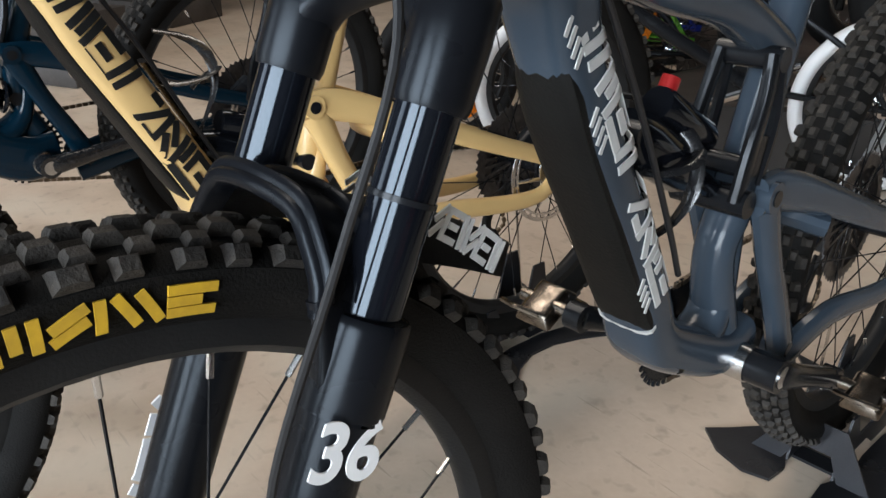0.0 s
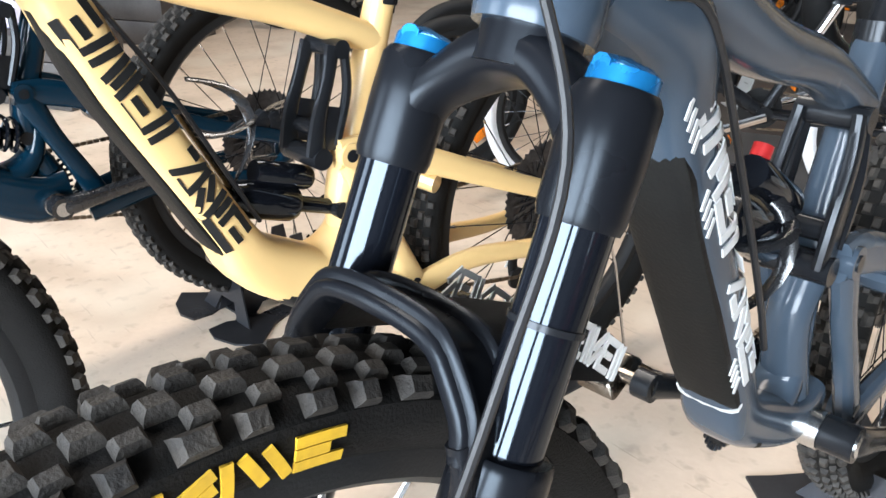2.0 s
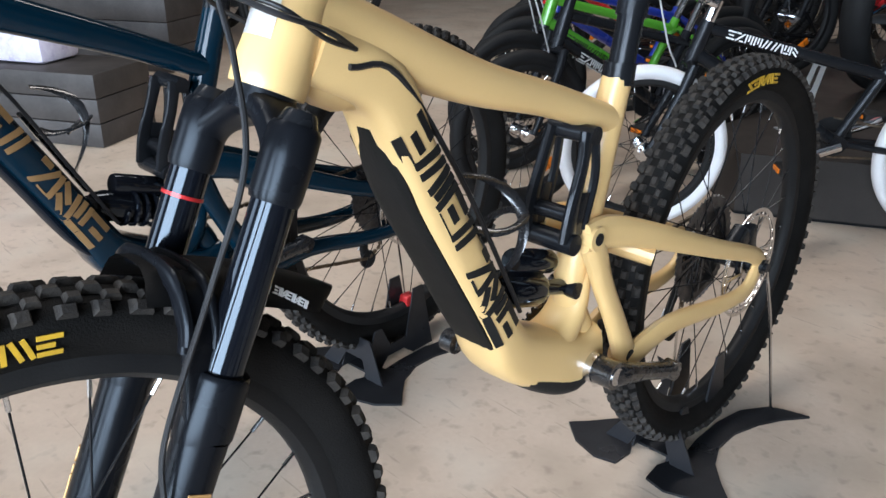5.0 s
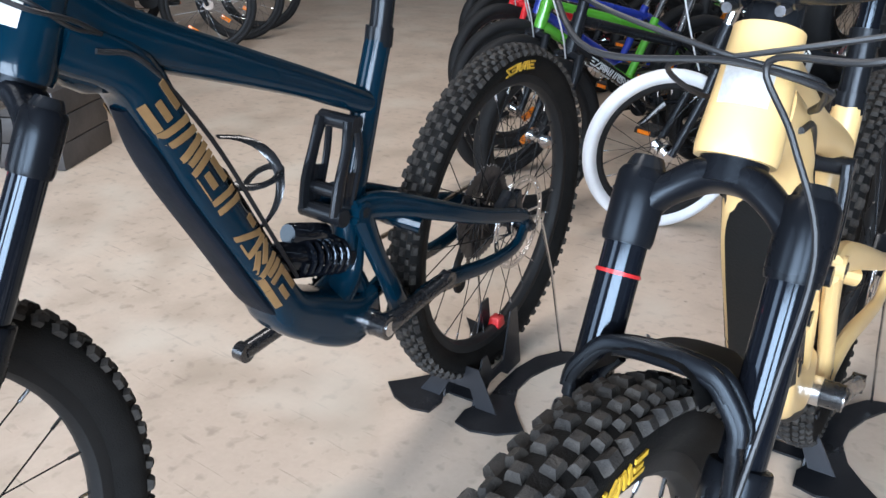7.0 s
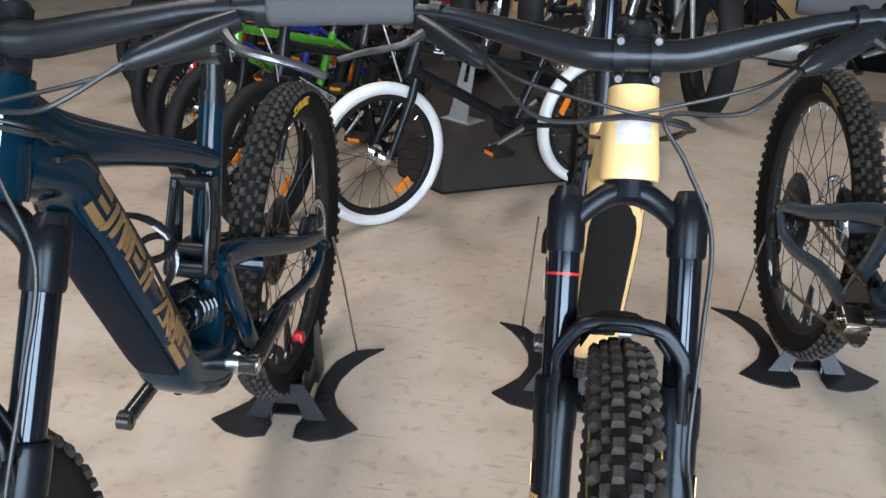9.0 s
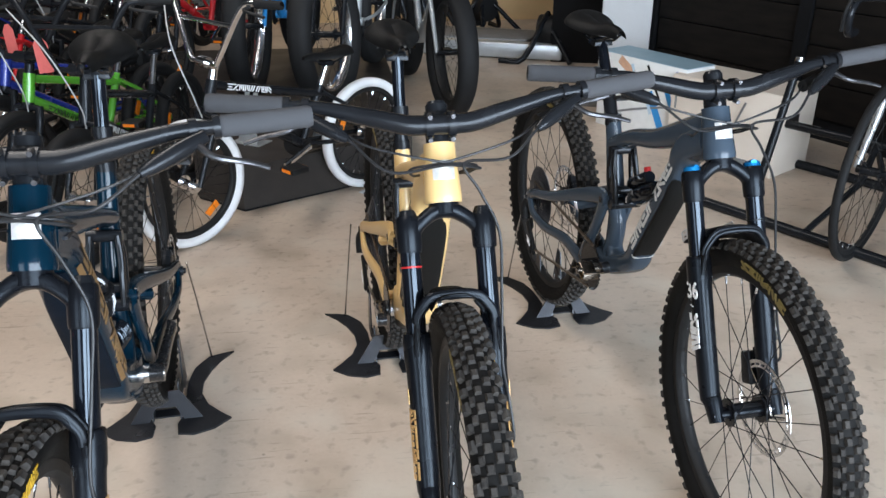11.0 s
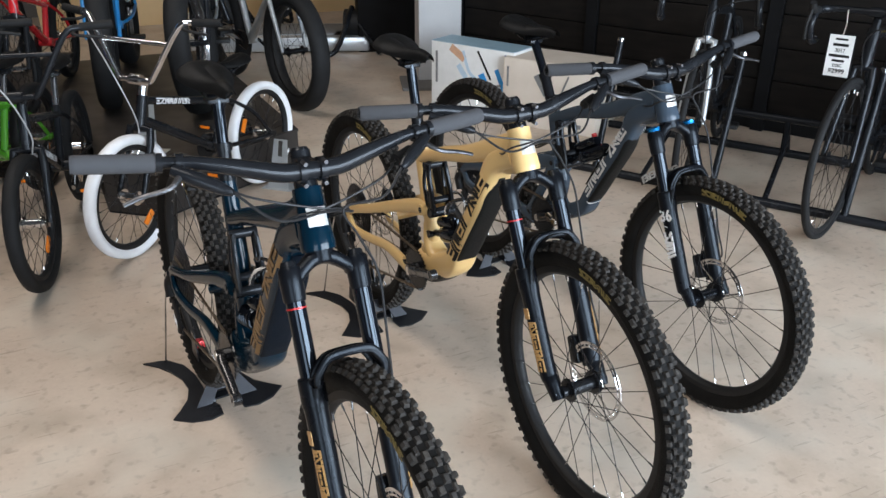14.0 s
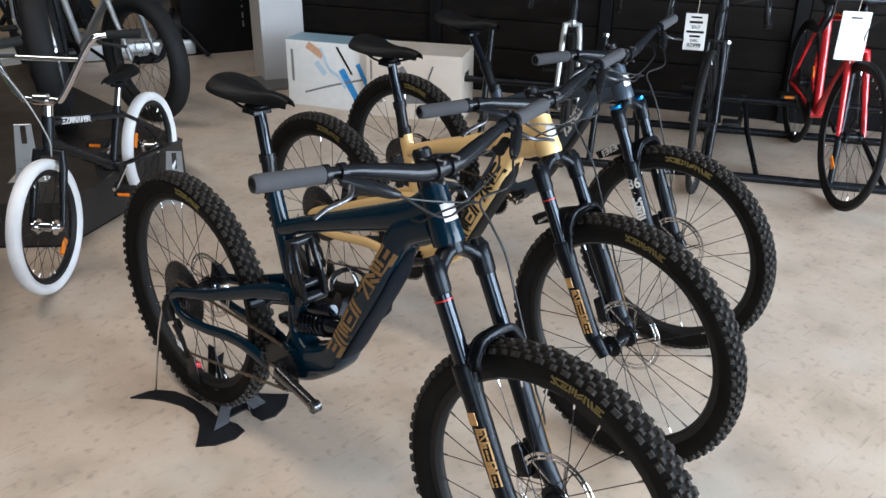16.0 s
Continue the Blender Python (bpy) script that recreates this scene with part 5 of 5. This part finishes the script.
        sweep(b, [C + Vector((-0.02, -0.155, 0.145)), C + Vector((-0.02, 0.155, 0.145))], 0.009, n=10)
        grips = [(pts[0], pts[1]), (pts[-1], pts[-2])]
    elif bar == "flat":
        pts = [C + Vector(p) for p in ((-0.05, -0.36, 0.03), (-0.03, -0.2, 0.025), (0, -0.06, 0), (0, 0.06, 0), (-0.03, 0.2, 0.025), (-0.05, 0.36, 0.03))]
        b = tube(pts, 0.012, n=12, side=(1, 0, 0), res=4)
        grips = [(pts[0], pts[0] * 0.3 + pts[1] * 0.7), (pts[-1], pts[-1] * 0.3 + pts[-2] * 0.7)]
    else:
        b = bmesh.new()
        for s in (-1, 1):
            pts = [C, C + Vector((0, 0.15 * s, 0)), C + Vector((0.03, 0.205 * s, -0.002)), C + Vector((0.085, 0.212 * s, -0.012)), C + Vector((0.115, 0.215 * s, -0.06)), C + Vector((0.075, 0.22 * s, -0.125)), C + Vector((-0.01, 0.225 * s, -0.135))]
            sweep(b, pts, [0.0155, 0.0155, 0.016, 0.016, 0.016, 0.016, 0.016], n=12, res=5)
    hb_ = part("handlebar", b, bar_mat, root, "", S)
    if bar == "drop":
        for s in (-1, 1):
            b = tube([C + Vector((0.07, 0.21 * s, 0.0)), C + Vector((0.13, 0.21 * s, 0.012)), C + Vector((0.155, 0.205 * s, 0.04))], [0.017, 0.017, 0.012], n=12, res=3)
            sweep(b, [C + Vector((0.14, 0.205 * s, 0.02)), C + Vector((0.165, 0.215 * s, -0.045)), C + Vector((0.135, 0.225 * s, -0.11))], 0.006, 0.009, n=8, res=4)
            part("brake_hood", b, PLASTIC, hb_, "black brake hood and lever")
    for p0, p1 in grips:
        b = tube([p0 + (p1 - p0) * (i / 11) for i in range(12)], [0.016 if i % 2 else 0.0148 for i in range(12)], n=12, side=(1, 0, 0))
        part("grip", b, grip_mat or SMOOTH, hb_)
        out = (p0 - p1).normalized()
        b = tube([p1 - out * 0.02 + Vector((0.01, 0, -0.01)), p1 - out * 0.01 + Vector((0.045, 0, -0.018)), p0 + Vector((0.05, 0, -0.035)) - out * 0.03], 0.006, n=8, res=4)
        part("brake_lever", b, PLASTIC, hb_)
    b = tube([grips[0][1] + Vector((0.03, 0, -0.02)), C + Vector((0.12, -0.02, 0.08)), C + Vector((0.10, 0.05, -0.10)), hb + Vector((0.05, 0.03, -0.02))], 0.0026, n=6, res=7) if grips else tube([C + Vector((0.12, 0.21, 0)), C + Vector((0.16, 0.1, -0.02)), C + Vector((0.08, 0, -0.1)), hb + Vector((0.03, 0, -0.05))], 0.0026, n=6, res=7)
    part("brake_cable", b, GREY_CABLE if bar == "bmx" and R < 0.3 else CABLE, hb_, "thin brake cable")
    # seat, cranks, pedals, chain
    dirn = (st - bb).normalized()
    sp = st + dirn * (saddle - st.z) / max(0.3, dirn.z)
    part("seat_post", tube([st - dirn * 0.03, sp], 0.0135, n=12), CHROME if bar == "bmx" else BLACK, root)
    saddle_parts(root, sp + Vector((0.01, 0, 0.045)), 0.88)
    b = bmesh.new()
    disc(b, 0.062, -0.048, -0.044, 30, bb)
    part("chainring", b, PLASTIC, root)
    for s in (1, -1):
        e = Vector((0.145 * s, 0, -0.05 * s))
        cr = part("crank_arm", tube([bb + Vector((0, 0.055 * s, 0)), bb + e + Vector((0, 0.066 * s, 0))], 0.008, 0.013, n=8, side=SIDE), CHROME if bar == "bmx" else BLACK, root)
        b = bmesh.new()
        box(b, (0.085, 0.09, 0.022), Matrix.Translation(bb + e + Vector((0, 0.125 * s, 0))), 0.92, 0.004)
        pd = part("pedal", b, PLASTIC, cr)
        if reflectors:
            for q in (-1, 1):
                b = bmesh.new()
                box(b, (0.005, 0.05, 0.012), Matrix.Translation(bb + e + Vector((0.0435 * q, 0.125 * s, 0))))
                part("pedal_reflector", b, ORANGE, cr, smooth=False)
    b = bmesh.new()
    for z in (0.06, -0.06):
        sweep(b, [bb + Vector((0, -0.046, z)), ra + Vector((0, -0.046, z * 0.5))], 0.003, 0.004, n=6)
    part("chain", b, CHAIN, root)
    if tag:
        b = bmesh.new()
        slab(b, [(-0.035, -0.065), (0.035, -0.065), (0.035, 0.04), (0.012, 0.065), (-0.012, 0.065), (-0.035, 0.04)], -0.0006, 0.0006)
        part("price_tag", b, PINK_TAG, root, "pink paper price tag", S @ Matrix.Translation(C + Vector((0.03, 0.11, 0.02))) @ Matrix.Rotation(radians(80), 4, "Z") @ Matrix.Rotation(radians(85), 4, "X") @ Matrix.Rotation(0.2, 4, "Z"))
    return root, S, C


BG = "small bikes parked in a row"
H1 = math.degrees(math.atan2(-0.60, -0.70))
tube_bike("bmx_bike", "black freestyle bike with white tyres and chrome bars", "bicycle", BG, (-0.138, 1.467), H1, tyre_mat=WHITE_TYRE, bar_mat=CHROME, mark=(INK_WHITE, "top", 8), steer=4, drop_z=0, base=0.92, saddle=0.60)
H2b = math.degrees(math.atan2(-0.96, -0.24))
H2 = math.degrees(math.atan2(-0.90, -0.44))
tube_bike("bmx_bike", "black freestyle bike with pale marks on its tube", "bicycle", BG, (-0.495, 1.33), H2b, R=0.258, frame_mat=BLACK, mark=(INK_PALE, "down", 10), steer=-3, saddle=0.64)
tube_bike("bmx_bike", "bright green freestyle bike with black tyres and pink tag", "bicycle", BG, (-0.79, 1.60), H2 + 3, R=0.258, frame_mat=GREEN, mark=(INK_BLACK, "down", 9), tag=True, steer=6, saddle=0.62)
tube_bike("bmx_bike", "royal blue freestyle bike with black tyres and pink tag", "bicycle", BG, (-0.97, 1.88), H2 + 2, R=0.258, frame_mat=ROYAL, tag=True, steer=-4, saddle=0.62)
tube_bike("bmx_bike", "black freestyle bike with red fork", "bicycle", BG, (-1.25, 2.20), H2 + 4, R=0.258, frame_mat=BLACK, fork_mat=RED_PAINT, steer=5, saddle=0.62)
tube_bike("bmx_bike", "red freestyle bike with black tyres and pink tag", "bicycle", BG, (-0.46, 3.00), H2 + 8, R=0.258, drop_z=0.204, frame_mat=RED_PAINT, tag=True, steer=-6, saddle=0.62)
tube_bike("bmx_bike", "black freestyle bike behind the front row", "bicycle", BG, (-1.10, 3.00), H2 + 2, R=0.258, frame_mat=BLACK, steer=9, saddle=0.64)
tube_bike("bmx_bike", "black and red small bike at the row's end", "bicycle", BG, (-1.50, 2.60), H2 + 4, R=0.258, frame_mat=RED_PAINT, steer=5, saddle=0.62)
for k, (x, y, steer_, tint, tagged_) in enumerate(((-1.80, 3.02, 6, BLACK, True), (-0.82, 3.62, -5, RED_PAINT, False), (-1.42, 3.66, 4, BLACK, True), (-2.02, 3.56, -7, ROYAL, False), (-1.72, 4.25, 3, BLACK, False), (-1.10, 4.30, 8, BLACK, True))):
    tube_bike("bmx_bike", "%s small bike deep in the crowded row" % ("black" if tint is BLACK else "red" if tint is RED_PAINT else "royal blue"), "bicycle", BG, (x, y), H2 + 3 + k % 3, R=0.258,
              drop_z=0.204 if x > -0.9 and y > 2.9 else 0.0, frame_mat=tint, tag=tagged_, steer=steer_, saddle=0.62)
# fat-tyred bikes behind them
FAT = dict(R=0.375, half=0.060, bead=0.285, base=1.12, bbz=0.33, head=(0.44, 0.90), head_len=0.13, seat=(-0.16, 0.76), saddle=0.92, bar="flat", tube_r=0.024, reflectors=False, hub_mat=BLACK)
FG = "fat-tyred bikes"
tube_bike("fat_bike", "silver fat-tyred bike with wide black tyres", "bicycle", FG, (1.10, 3.22), math.degrees(math.atan2(-0.95, 0.16)), frame_mat=SILVER, fork_mat=SILVER, rim_mat=PLASTIC, **FAT)
tube_bike("fat_bike", "silver and black fat-tyred bike with steel rims", "bicycle", FG, (0.40, 2.72), math.degrees(math.atan2(-0.92, -0.24)), drop_z=0.204, frame_mat=SILVER, fork_mat=BLACK, rim_mat=STEEL, steer=-8, **FAT)
tube_bike("fat_bike", "bright blue fat-tyred bike with wide black tyres", "bicycle", FG, (-0.02, 3.02), math.degrees(math.atan2(-0.92, -0.20)), drop_z=0.204, frame_mat=SKY_BLUE, fork_mat=SKY_BLUE, rim_mat=STEEL, steer=5, **FAT)
# bikes far off beside the dark benches
for k, (x, y) in enumerate(((-3.50, 2.40), (-3.68, 2.80), (-3.88, 3.15))):
    tube_bike("kids_bike", "black children's bike standing beside a dark bench", "bicycle", "bikes by the benches", (x, y), math.degrees(math.atan2(0.80, 0.59)), R=0.29, half=0.024, bead=0.25, base=0.95, head=(0.42, 0.68), saddle=0.70, bar="flat", spoke_mat=STEEL)


def wood_bench(corner, along, length, depth, height, label):
    d = Vector((*along, 0)).normalized()
    m = Matrix((d, Vector((-d.y, d.x, 0)) * -1, UP)).transposed().to_4x4()
    m.translation = Vector((*corner, 0))
    root = thing("display_bench", m, label, "bench", "dark display benches")
    for k in range(3):
        b = bmesh.new()
        h = height / 3
        box(b, (length, depth, h - 0.004), Matrix.Translation((length / 2, depth / 2, h * (k + 0.5))), bevel=0.003)
        part("board", b, BENCH, root)


BENCH = mat("smoky_grey_boards", (0.060, 0.052, 0.048), 0.55, 0, (0.022, 0.019, 0.017), 6, 0.3, 60)
wood_bench((-2.10, 0.60), (-0.86, -0.50), 1.3, 0.36, 0.30, "low bench of smoky dark boards on the floor")
wood_bench((-3.30, 1.50), (-0.86, -0.50), 1.6, 0.5, 0.42, "dark bench behind the first one")


def soft_pack(at, size, material, label):
    root = thing("packet", Matrix.Translation(at) @ Matrix.Rotation(0.5, 4, "Z"), label, "packet", "packets on the bench")
    b = bmesh.new()
    box(b, size, Matrix.Translation((0, 0, size[2] / 2)), 0.86, 0.03)
    part("wrapping", b, material, root)


PINK = mat("pink_printed_film", (0.65, 0.12, 0.33), 0.35, 0, (0.75, 0.5, 0.6), 40, 0.1, 90)
LILAC = mat("lilac_film", (0.45, 0.40, 0.52), 0.3, 0, (0.65, 0.62, 0.68), 30, 0.1, 90)
soft_pack((-2.62, 0.55, 0.30), (0.34, 0.24, 0.16), LILAC, "lilac plastic-wrapped packet on the dark bench")
soft_pack((-2.95, 0.40, 0.30), (0.30, 0.24, 0.22), PINK, "pink plastic-wrapped packet on the dark bench")


# ---- floor rack and road bikes before the dark wall ----
RA, RD = Vector((1.97, 1.70, 0)), Vector((0.535, -0.845, 0)).normalized()
RM = Matrix((RD, Vector((-RD.y, RD.x, 0)), UP)).transposed().to_4x4()
RM.translation = RA
rack = thing("bike_rack", RM, "long black tubular steel floor rack for bikes", "bike rack")
part("front_rail", tube([(0, 0, 0.022), (4.6, 0, 0.022)], 0.022, n=12), BLACK, rack)
part("rear_rail", tube([(0, 0.80, 0.022), (4.6, 0.80, 0.022)], 0.022, n=12), BLACK, rack)
part("upper_rail", tube([(0, 0.62, 0.26), (4.6, 0.62, 0.26)], 0.02, n=12), BLACK, rack)
for k in range(8):
    x = 0.30 + 0.60 * k
    part("post", tube([(x, 0, 0.03), (x + 0.02, 0.16, 0.66)], 0.017, n=12), BLACK, rack, "slanted black post")
    b = bmesh.new()
    sweep(b, [(x + 0.02, 0.16, 0.655), (x + 0.021, 0.163, 0.672)], 0.019, n=12)
    part("post_cap", b, STEEL, rack)
    part("side_tube", tube([(x + 0.25, 0, 0.03), (x + 0.22, 0.5, 0.12), (x + 0.20, 0.62, 0.26), (x + 0.2, 0.80, 0.03)], 0.014, n=10), BLACK, rack)
ROAD = dict(R=0.345, half=0.0155, bead=0.318, base=1.0, bbz=0.28, head=(0.40, 0.86), head_len=0.14, seat=(-0.15, 0.80), saddle=0.96, bar="drop", tube_r=0.021, hub_mat=BLACK, gear=True, tyre_mat=SMOOTH)
RG = "road bikes in the rack"
HR = math.degrees(math.atan2(-0.54, -0.84))


def hang_tag(root_ob, S, C, off, size, lines, back, m_extra=None):
    """A card on a string from the handlebar, with what can be read on it."""
    tg = thing("price_card", root_ob.matrix_world @ S @ Matrix.Translation(C + Vector(off)) @ Matrix.Rotation(radians(90), 4, "Z") @ Matrix.Rotation(radians(86), 4, "X"), "white price card hanging from the handlebar", "price card", "price cards")
    b = bmesh.new()
    box(b, (size[0] + 0.014, size[1] + 0.014, 0.003), Matrix.Translation((0, 0, -0.003)))
    part("backing", b, back, tg, smooth=False)
    b = bmesh.new()
    box(b, (size[0], size[1], 0.002), Matrix.Translation((0, 0, 0.0005)))
    part("card", b, PAPER, tg, smooth=False)
    part("string", tube([(0, size[1] / 2, 0), (0.005, size[1] / 2 + 0.05, 0), (0, size[1] / 2 + 0.10, 0)], 0.0015, n=5), CARD, tg)
    for kind, y, h, w in lines:
        if kind == "bar":
            b = bmesh.new()
            box(b, (w, h, 0.001), Matrix.Translation((0, y, 0.0022)))
            part("print", b, INK_BLACK, tg, smooth=False)
        else:
            writing(kind, h, INK_BLACK, "print", tg, Matrix.Translation((0, y, 0.0020)), 0.0004)


bk, S_, C_ = tube_bike("road_bike", "black and red road bike with disc brakes in the rack", "bicycle", RG, (2.57, 0.38), HR - 6, frame_mat=BLACK, fork_mat=BLACK, bar_mat=BLACK, steer=-4, reflectors=False, **ROAD)
hang_tag(bk, S_, C_, (0.05, -0.10, -0.18), (0.10, 0.17), (("bar", 0.068, 0.008, 0.05), ("bar", 0.045, 0.011, 0.062), ("2017", 0.022, 0.020, 0), ("bar", 0.000, 0.011, 0.082), ("bar", -0.020, 0.010, 0.05), ("DISC", -0.040, 0.018, 0), ("$2999", -0.063, 0.026, 0)), FRAME_BLACK)
bk, S_, C_ = tube_bike("road_bike", "gloss red road bike with black wheels in the rack", "bicycle", RG, (2.902, -0.188), HR + 5, frame_mat=RED_PAINT, fork_mat=RED_PAINT, bar_mat=BLACK, steer=6, reflectors=True, **ROAD)
hang_tag(bk, S_, C_, (0.06, -0.06, -0.15), (0.115, 0.20), (("bar", 0.08, 0.008, 0.05),), PAPER)
tube_bike("road_bike", "black road bike with silver fork in the rack", "bicycle", RG, (2.37, 1.06), HR + 4, frame_mat=BLACK, fork_mat=SILVER, bar_mat=BLACK, steer=3, reflectors=False, **ROAD)
tube_bike("road_bike", "black road bike parked deep in the rack", "bicycle", RG, (3.25, -0.71), HR, frame_mat=BLACK, fork_mat=BLACK, bar_mat=BLACK, reflectors=False, **ROAD)

# yellow price board on the dark wall
root = thing("price_sign", WM @ Matrix.Translation((3.13, -0.035, 0.895)), "yellow price sign fixed to the dark wall", "sign")
b = bmesh.new()
box(b, (0.13, 0.008, 0.15), Matrix.Translation((0, 0, 0)), bevel=0.002)
part("panel", b, YELLOW_CARD, root)
root = thing("price_sign", WM @ Matrix.Translation((2.45, -0.035, 0.885)), "white price sign fixed to the dark wall", "sign")
b = bmesh.new()
box(b, (0.12, 0.006, 0.15), Matrix.Translation((0, 0, 0)), bevel=0.002)
part("panel", b, PAPER, root)


# ---- trainer boxes by the pillar ----
def carton(m, size, face, label, blue):
    root = thing("carton", m, label, "box", "cartons by the wall")
    w, d, h = size
    b = bmesh.new()
    box(b, (w, d, h), Matrix.Translation((w / 2, d / 2, h / 2)), bevel=0.004)
    part("box_body", b, face, root)
    b = bmesh.new()
    box(b, (w - 0.004, d - 0.004, 0.003), Matrix.Translation((w / 2, d / 2, h + 0.0015)))
    part("lid", b, BOX_BLUE if blue else CARD, root, smooth=False)
    rnd = random.Random(3 if blue else 5)

    def flat(name, pts, r, material, z=0.0):
        b = bmesh.new()
        sweep(b, [(x, -0.0012 - z, zz) for x, zz in pts], r, 0.0012, n=6, side=(0, 0, 1) if abs(pts[0][0] - pts[-1][0]) > abs(pts[0][1] - pts[-1][1]) else (1, 0, 0), res=4 if len(pts) > 2 else 1)
        part(name, b, material, root, "printed picture on the carton")
    if blue:
        flat("printed_picture", [(w * 0.62, h * 0.62), (w * 0.82, h * 0.10)], 0.026, SKY_BLUE)
        flat("printed_picture", [(w * 0.80, h * 0.72), (w * 0.92, h * 0.36)], 0.018, SKY_BLUE)
        flat("printed_picture", [(w * 0.20, h * 0.22), (w * 0.50, h * 0.36), (w * 0.86, h * 0.50)], 0.007, GREY_PRINT, 0.001)
        flat("printed_picture", [(w * 0.90, h * 0.95), (w * 0.99, h * 0.66), (w * 0.90, h * 0.36)], 0.008, ROYAL, 0.001)
        flat("printed_picture", [(w * 0.40, h * 0.92), (w * 0.48, h * 0.62), (w * 0.60, h * 0.50), (w * 0.66, h * 0.34)], 0.012, PALE_PRINT, 0.002)
        flat("printed_picture", [(w * 0.25, h * 0.95), (w * 0.42, h * 0.80)], 0.028, TAN_PRINT, 0.002)
        flat("printed_picture", [(w * 0.34, h * 0.70), (w * 0.44, h * 0.52)], 0.022, PALE_PRINT)
        flat("printed_picture", [(w * 0.58, h * 0.95), (w * 0.74, h * 0.56)], 0.008, INK_BLACK, 0.003)
        flat("printed_picture", [(w * 0.92, h * 0.30), (w * 0.99, h * 0.30)], 0.03, ROYAL, 0.002)
        flat("printed_line", [(w * 0.07, h * 0.86), (w * 0.07, h * 0.38)], 0.010, GREY_PRINT)
    else:
        flat("printed_picture", [(w * 0.30, h * 0.30), (w * 0.62, h * 0.34)], 0.035, GREY_PRINT)
        flat("printed_picture", [(w * 0.36, h * 0.80), (w * 0.48, h * 0.52)], 0.022, GREY_PRINT, 0.001)
        flat("printed_picture", [(w * 0.70, h * 0.84), (w * 0.62, h * 0.52)], 0.006, GREY_PRINT, 0.001)
        flat("printed_picture", [(w * 0.08, h * 0.28), (w * 0.16, h * 0.30)], 0.03, GREY_PRINT, 0.001)
        flat("printed_line", [(w * 0.05, h * 0.88), (w * 0.05, h * 0.58)], 0.007, GREY_PRINT)
        flat("printed_line", [(w * 0.62, h * 0.12), (w * 0.86, h * 0.12)], 0.014, GREY_PRINT)
        b = bmesh.new()
        box(b, (0.0014, 0.10, 0.05), Matrix.Translation((w + 0.0006, d * 0.4, h * 0.66)))
        part("printed_line", b, INK_BLACK, root, smooth=False)
    return root


BX = Vector((0.46, -0.888, 0)).normalized()
BM = Matrix((BX, Vector((-BX.y, BX.x, 0)), UP)).transposed().to_4x4()
BM.translation = Vector((1.92, 2.97, 0))
carton(BM, (0.62, 0.22, 0.42), PAPER, "upright white and blue printed trainer carton", True)
BM2 = BM.copy()
BM2.translation = Vector((2.14, 2.43, 0))
carton(BM2 @ Matrix.Rotation(radians(6), 4, "Z"), (0.60, 0.34, 0.40), CARD, "pale printed trainer carton with white end", False)

# ---- small steel wheel plates that hold the little bikes ----
def wheel_plate(at, turn, z=0.0):
    root = thing("wheel_holder", Matrix.Translation((*at, z)) @ Matrix.Rotation(turn, 4, "Z"), "grey steel plate with round holes holding a wheel", "wheel holder", "steel wheel holders")
    b = bmesh.new()
    slab(b, [(-0.055, 0.0), (0.055, 0.0), (0.048, 0.05), (0.02, 0.055), (0.014, 0.088), (-0.014, 0.088), (-0.02, 0.055), (-0.048, 0.05)], -0.002, 0.002, Matrix.Rotation(radians(75), 4, "X"))
    slab(b, [(-0.047, 0.052), (-0.0205, 0.057), (-0.0145, 0.09), (0.0145, 0.09), (0.0205, 0.057), (0.047, 0.052), (0.035, 0.24), (0.012, 0.24), (0.012, 0.16), (-0.012, 0.16), (-0.012, 0.24), (-0.035, 0.24)], -0.002, 0.002, Matrix.Rotation(radians(75), 4, "X"))
    sweep(b, [(-0.035, 0.062, 0.232), (0.035, 0.062, 0.232)], 0.004, n=6)
    part("plate", b, SILVER, root, smooth=False)
    b = bmesh.new()
    box(b, (0.16, 0.10, 0.004), Matrix.Translation((0, 0.03, 0.002)))
    part("foot_plate", b, SILVER, root, smooth=False)


wheel_plate((0.585, 1.93), -0.75)
wheel_plate((0.02, 2.12), -0.6, 0.204)
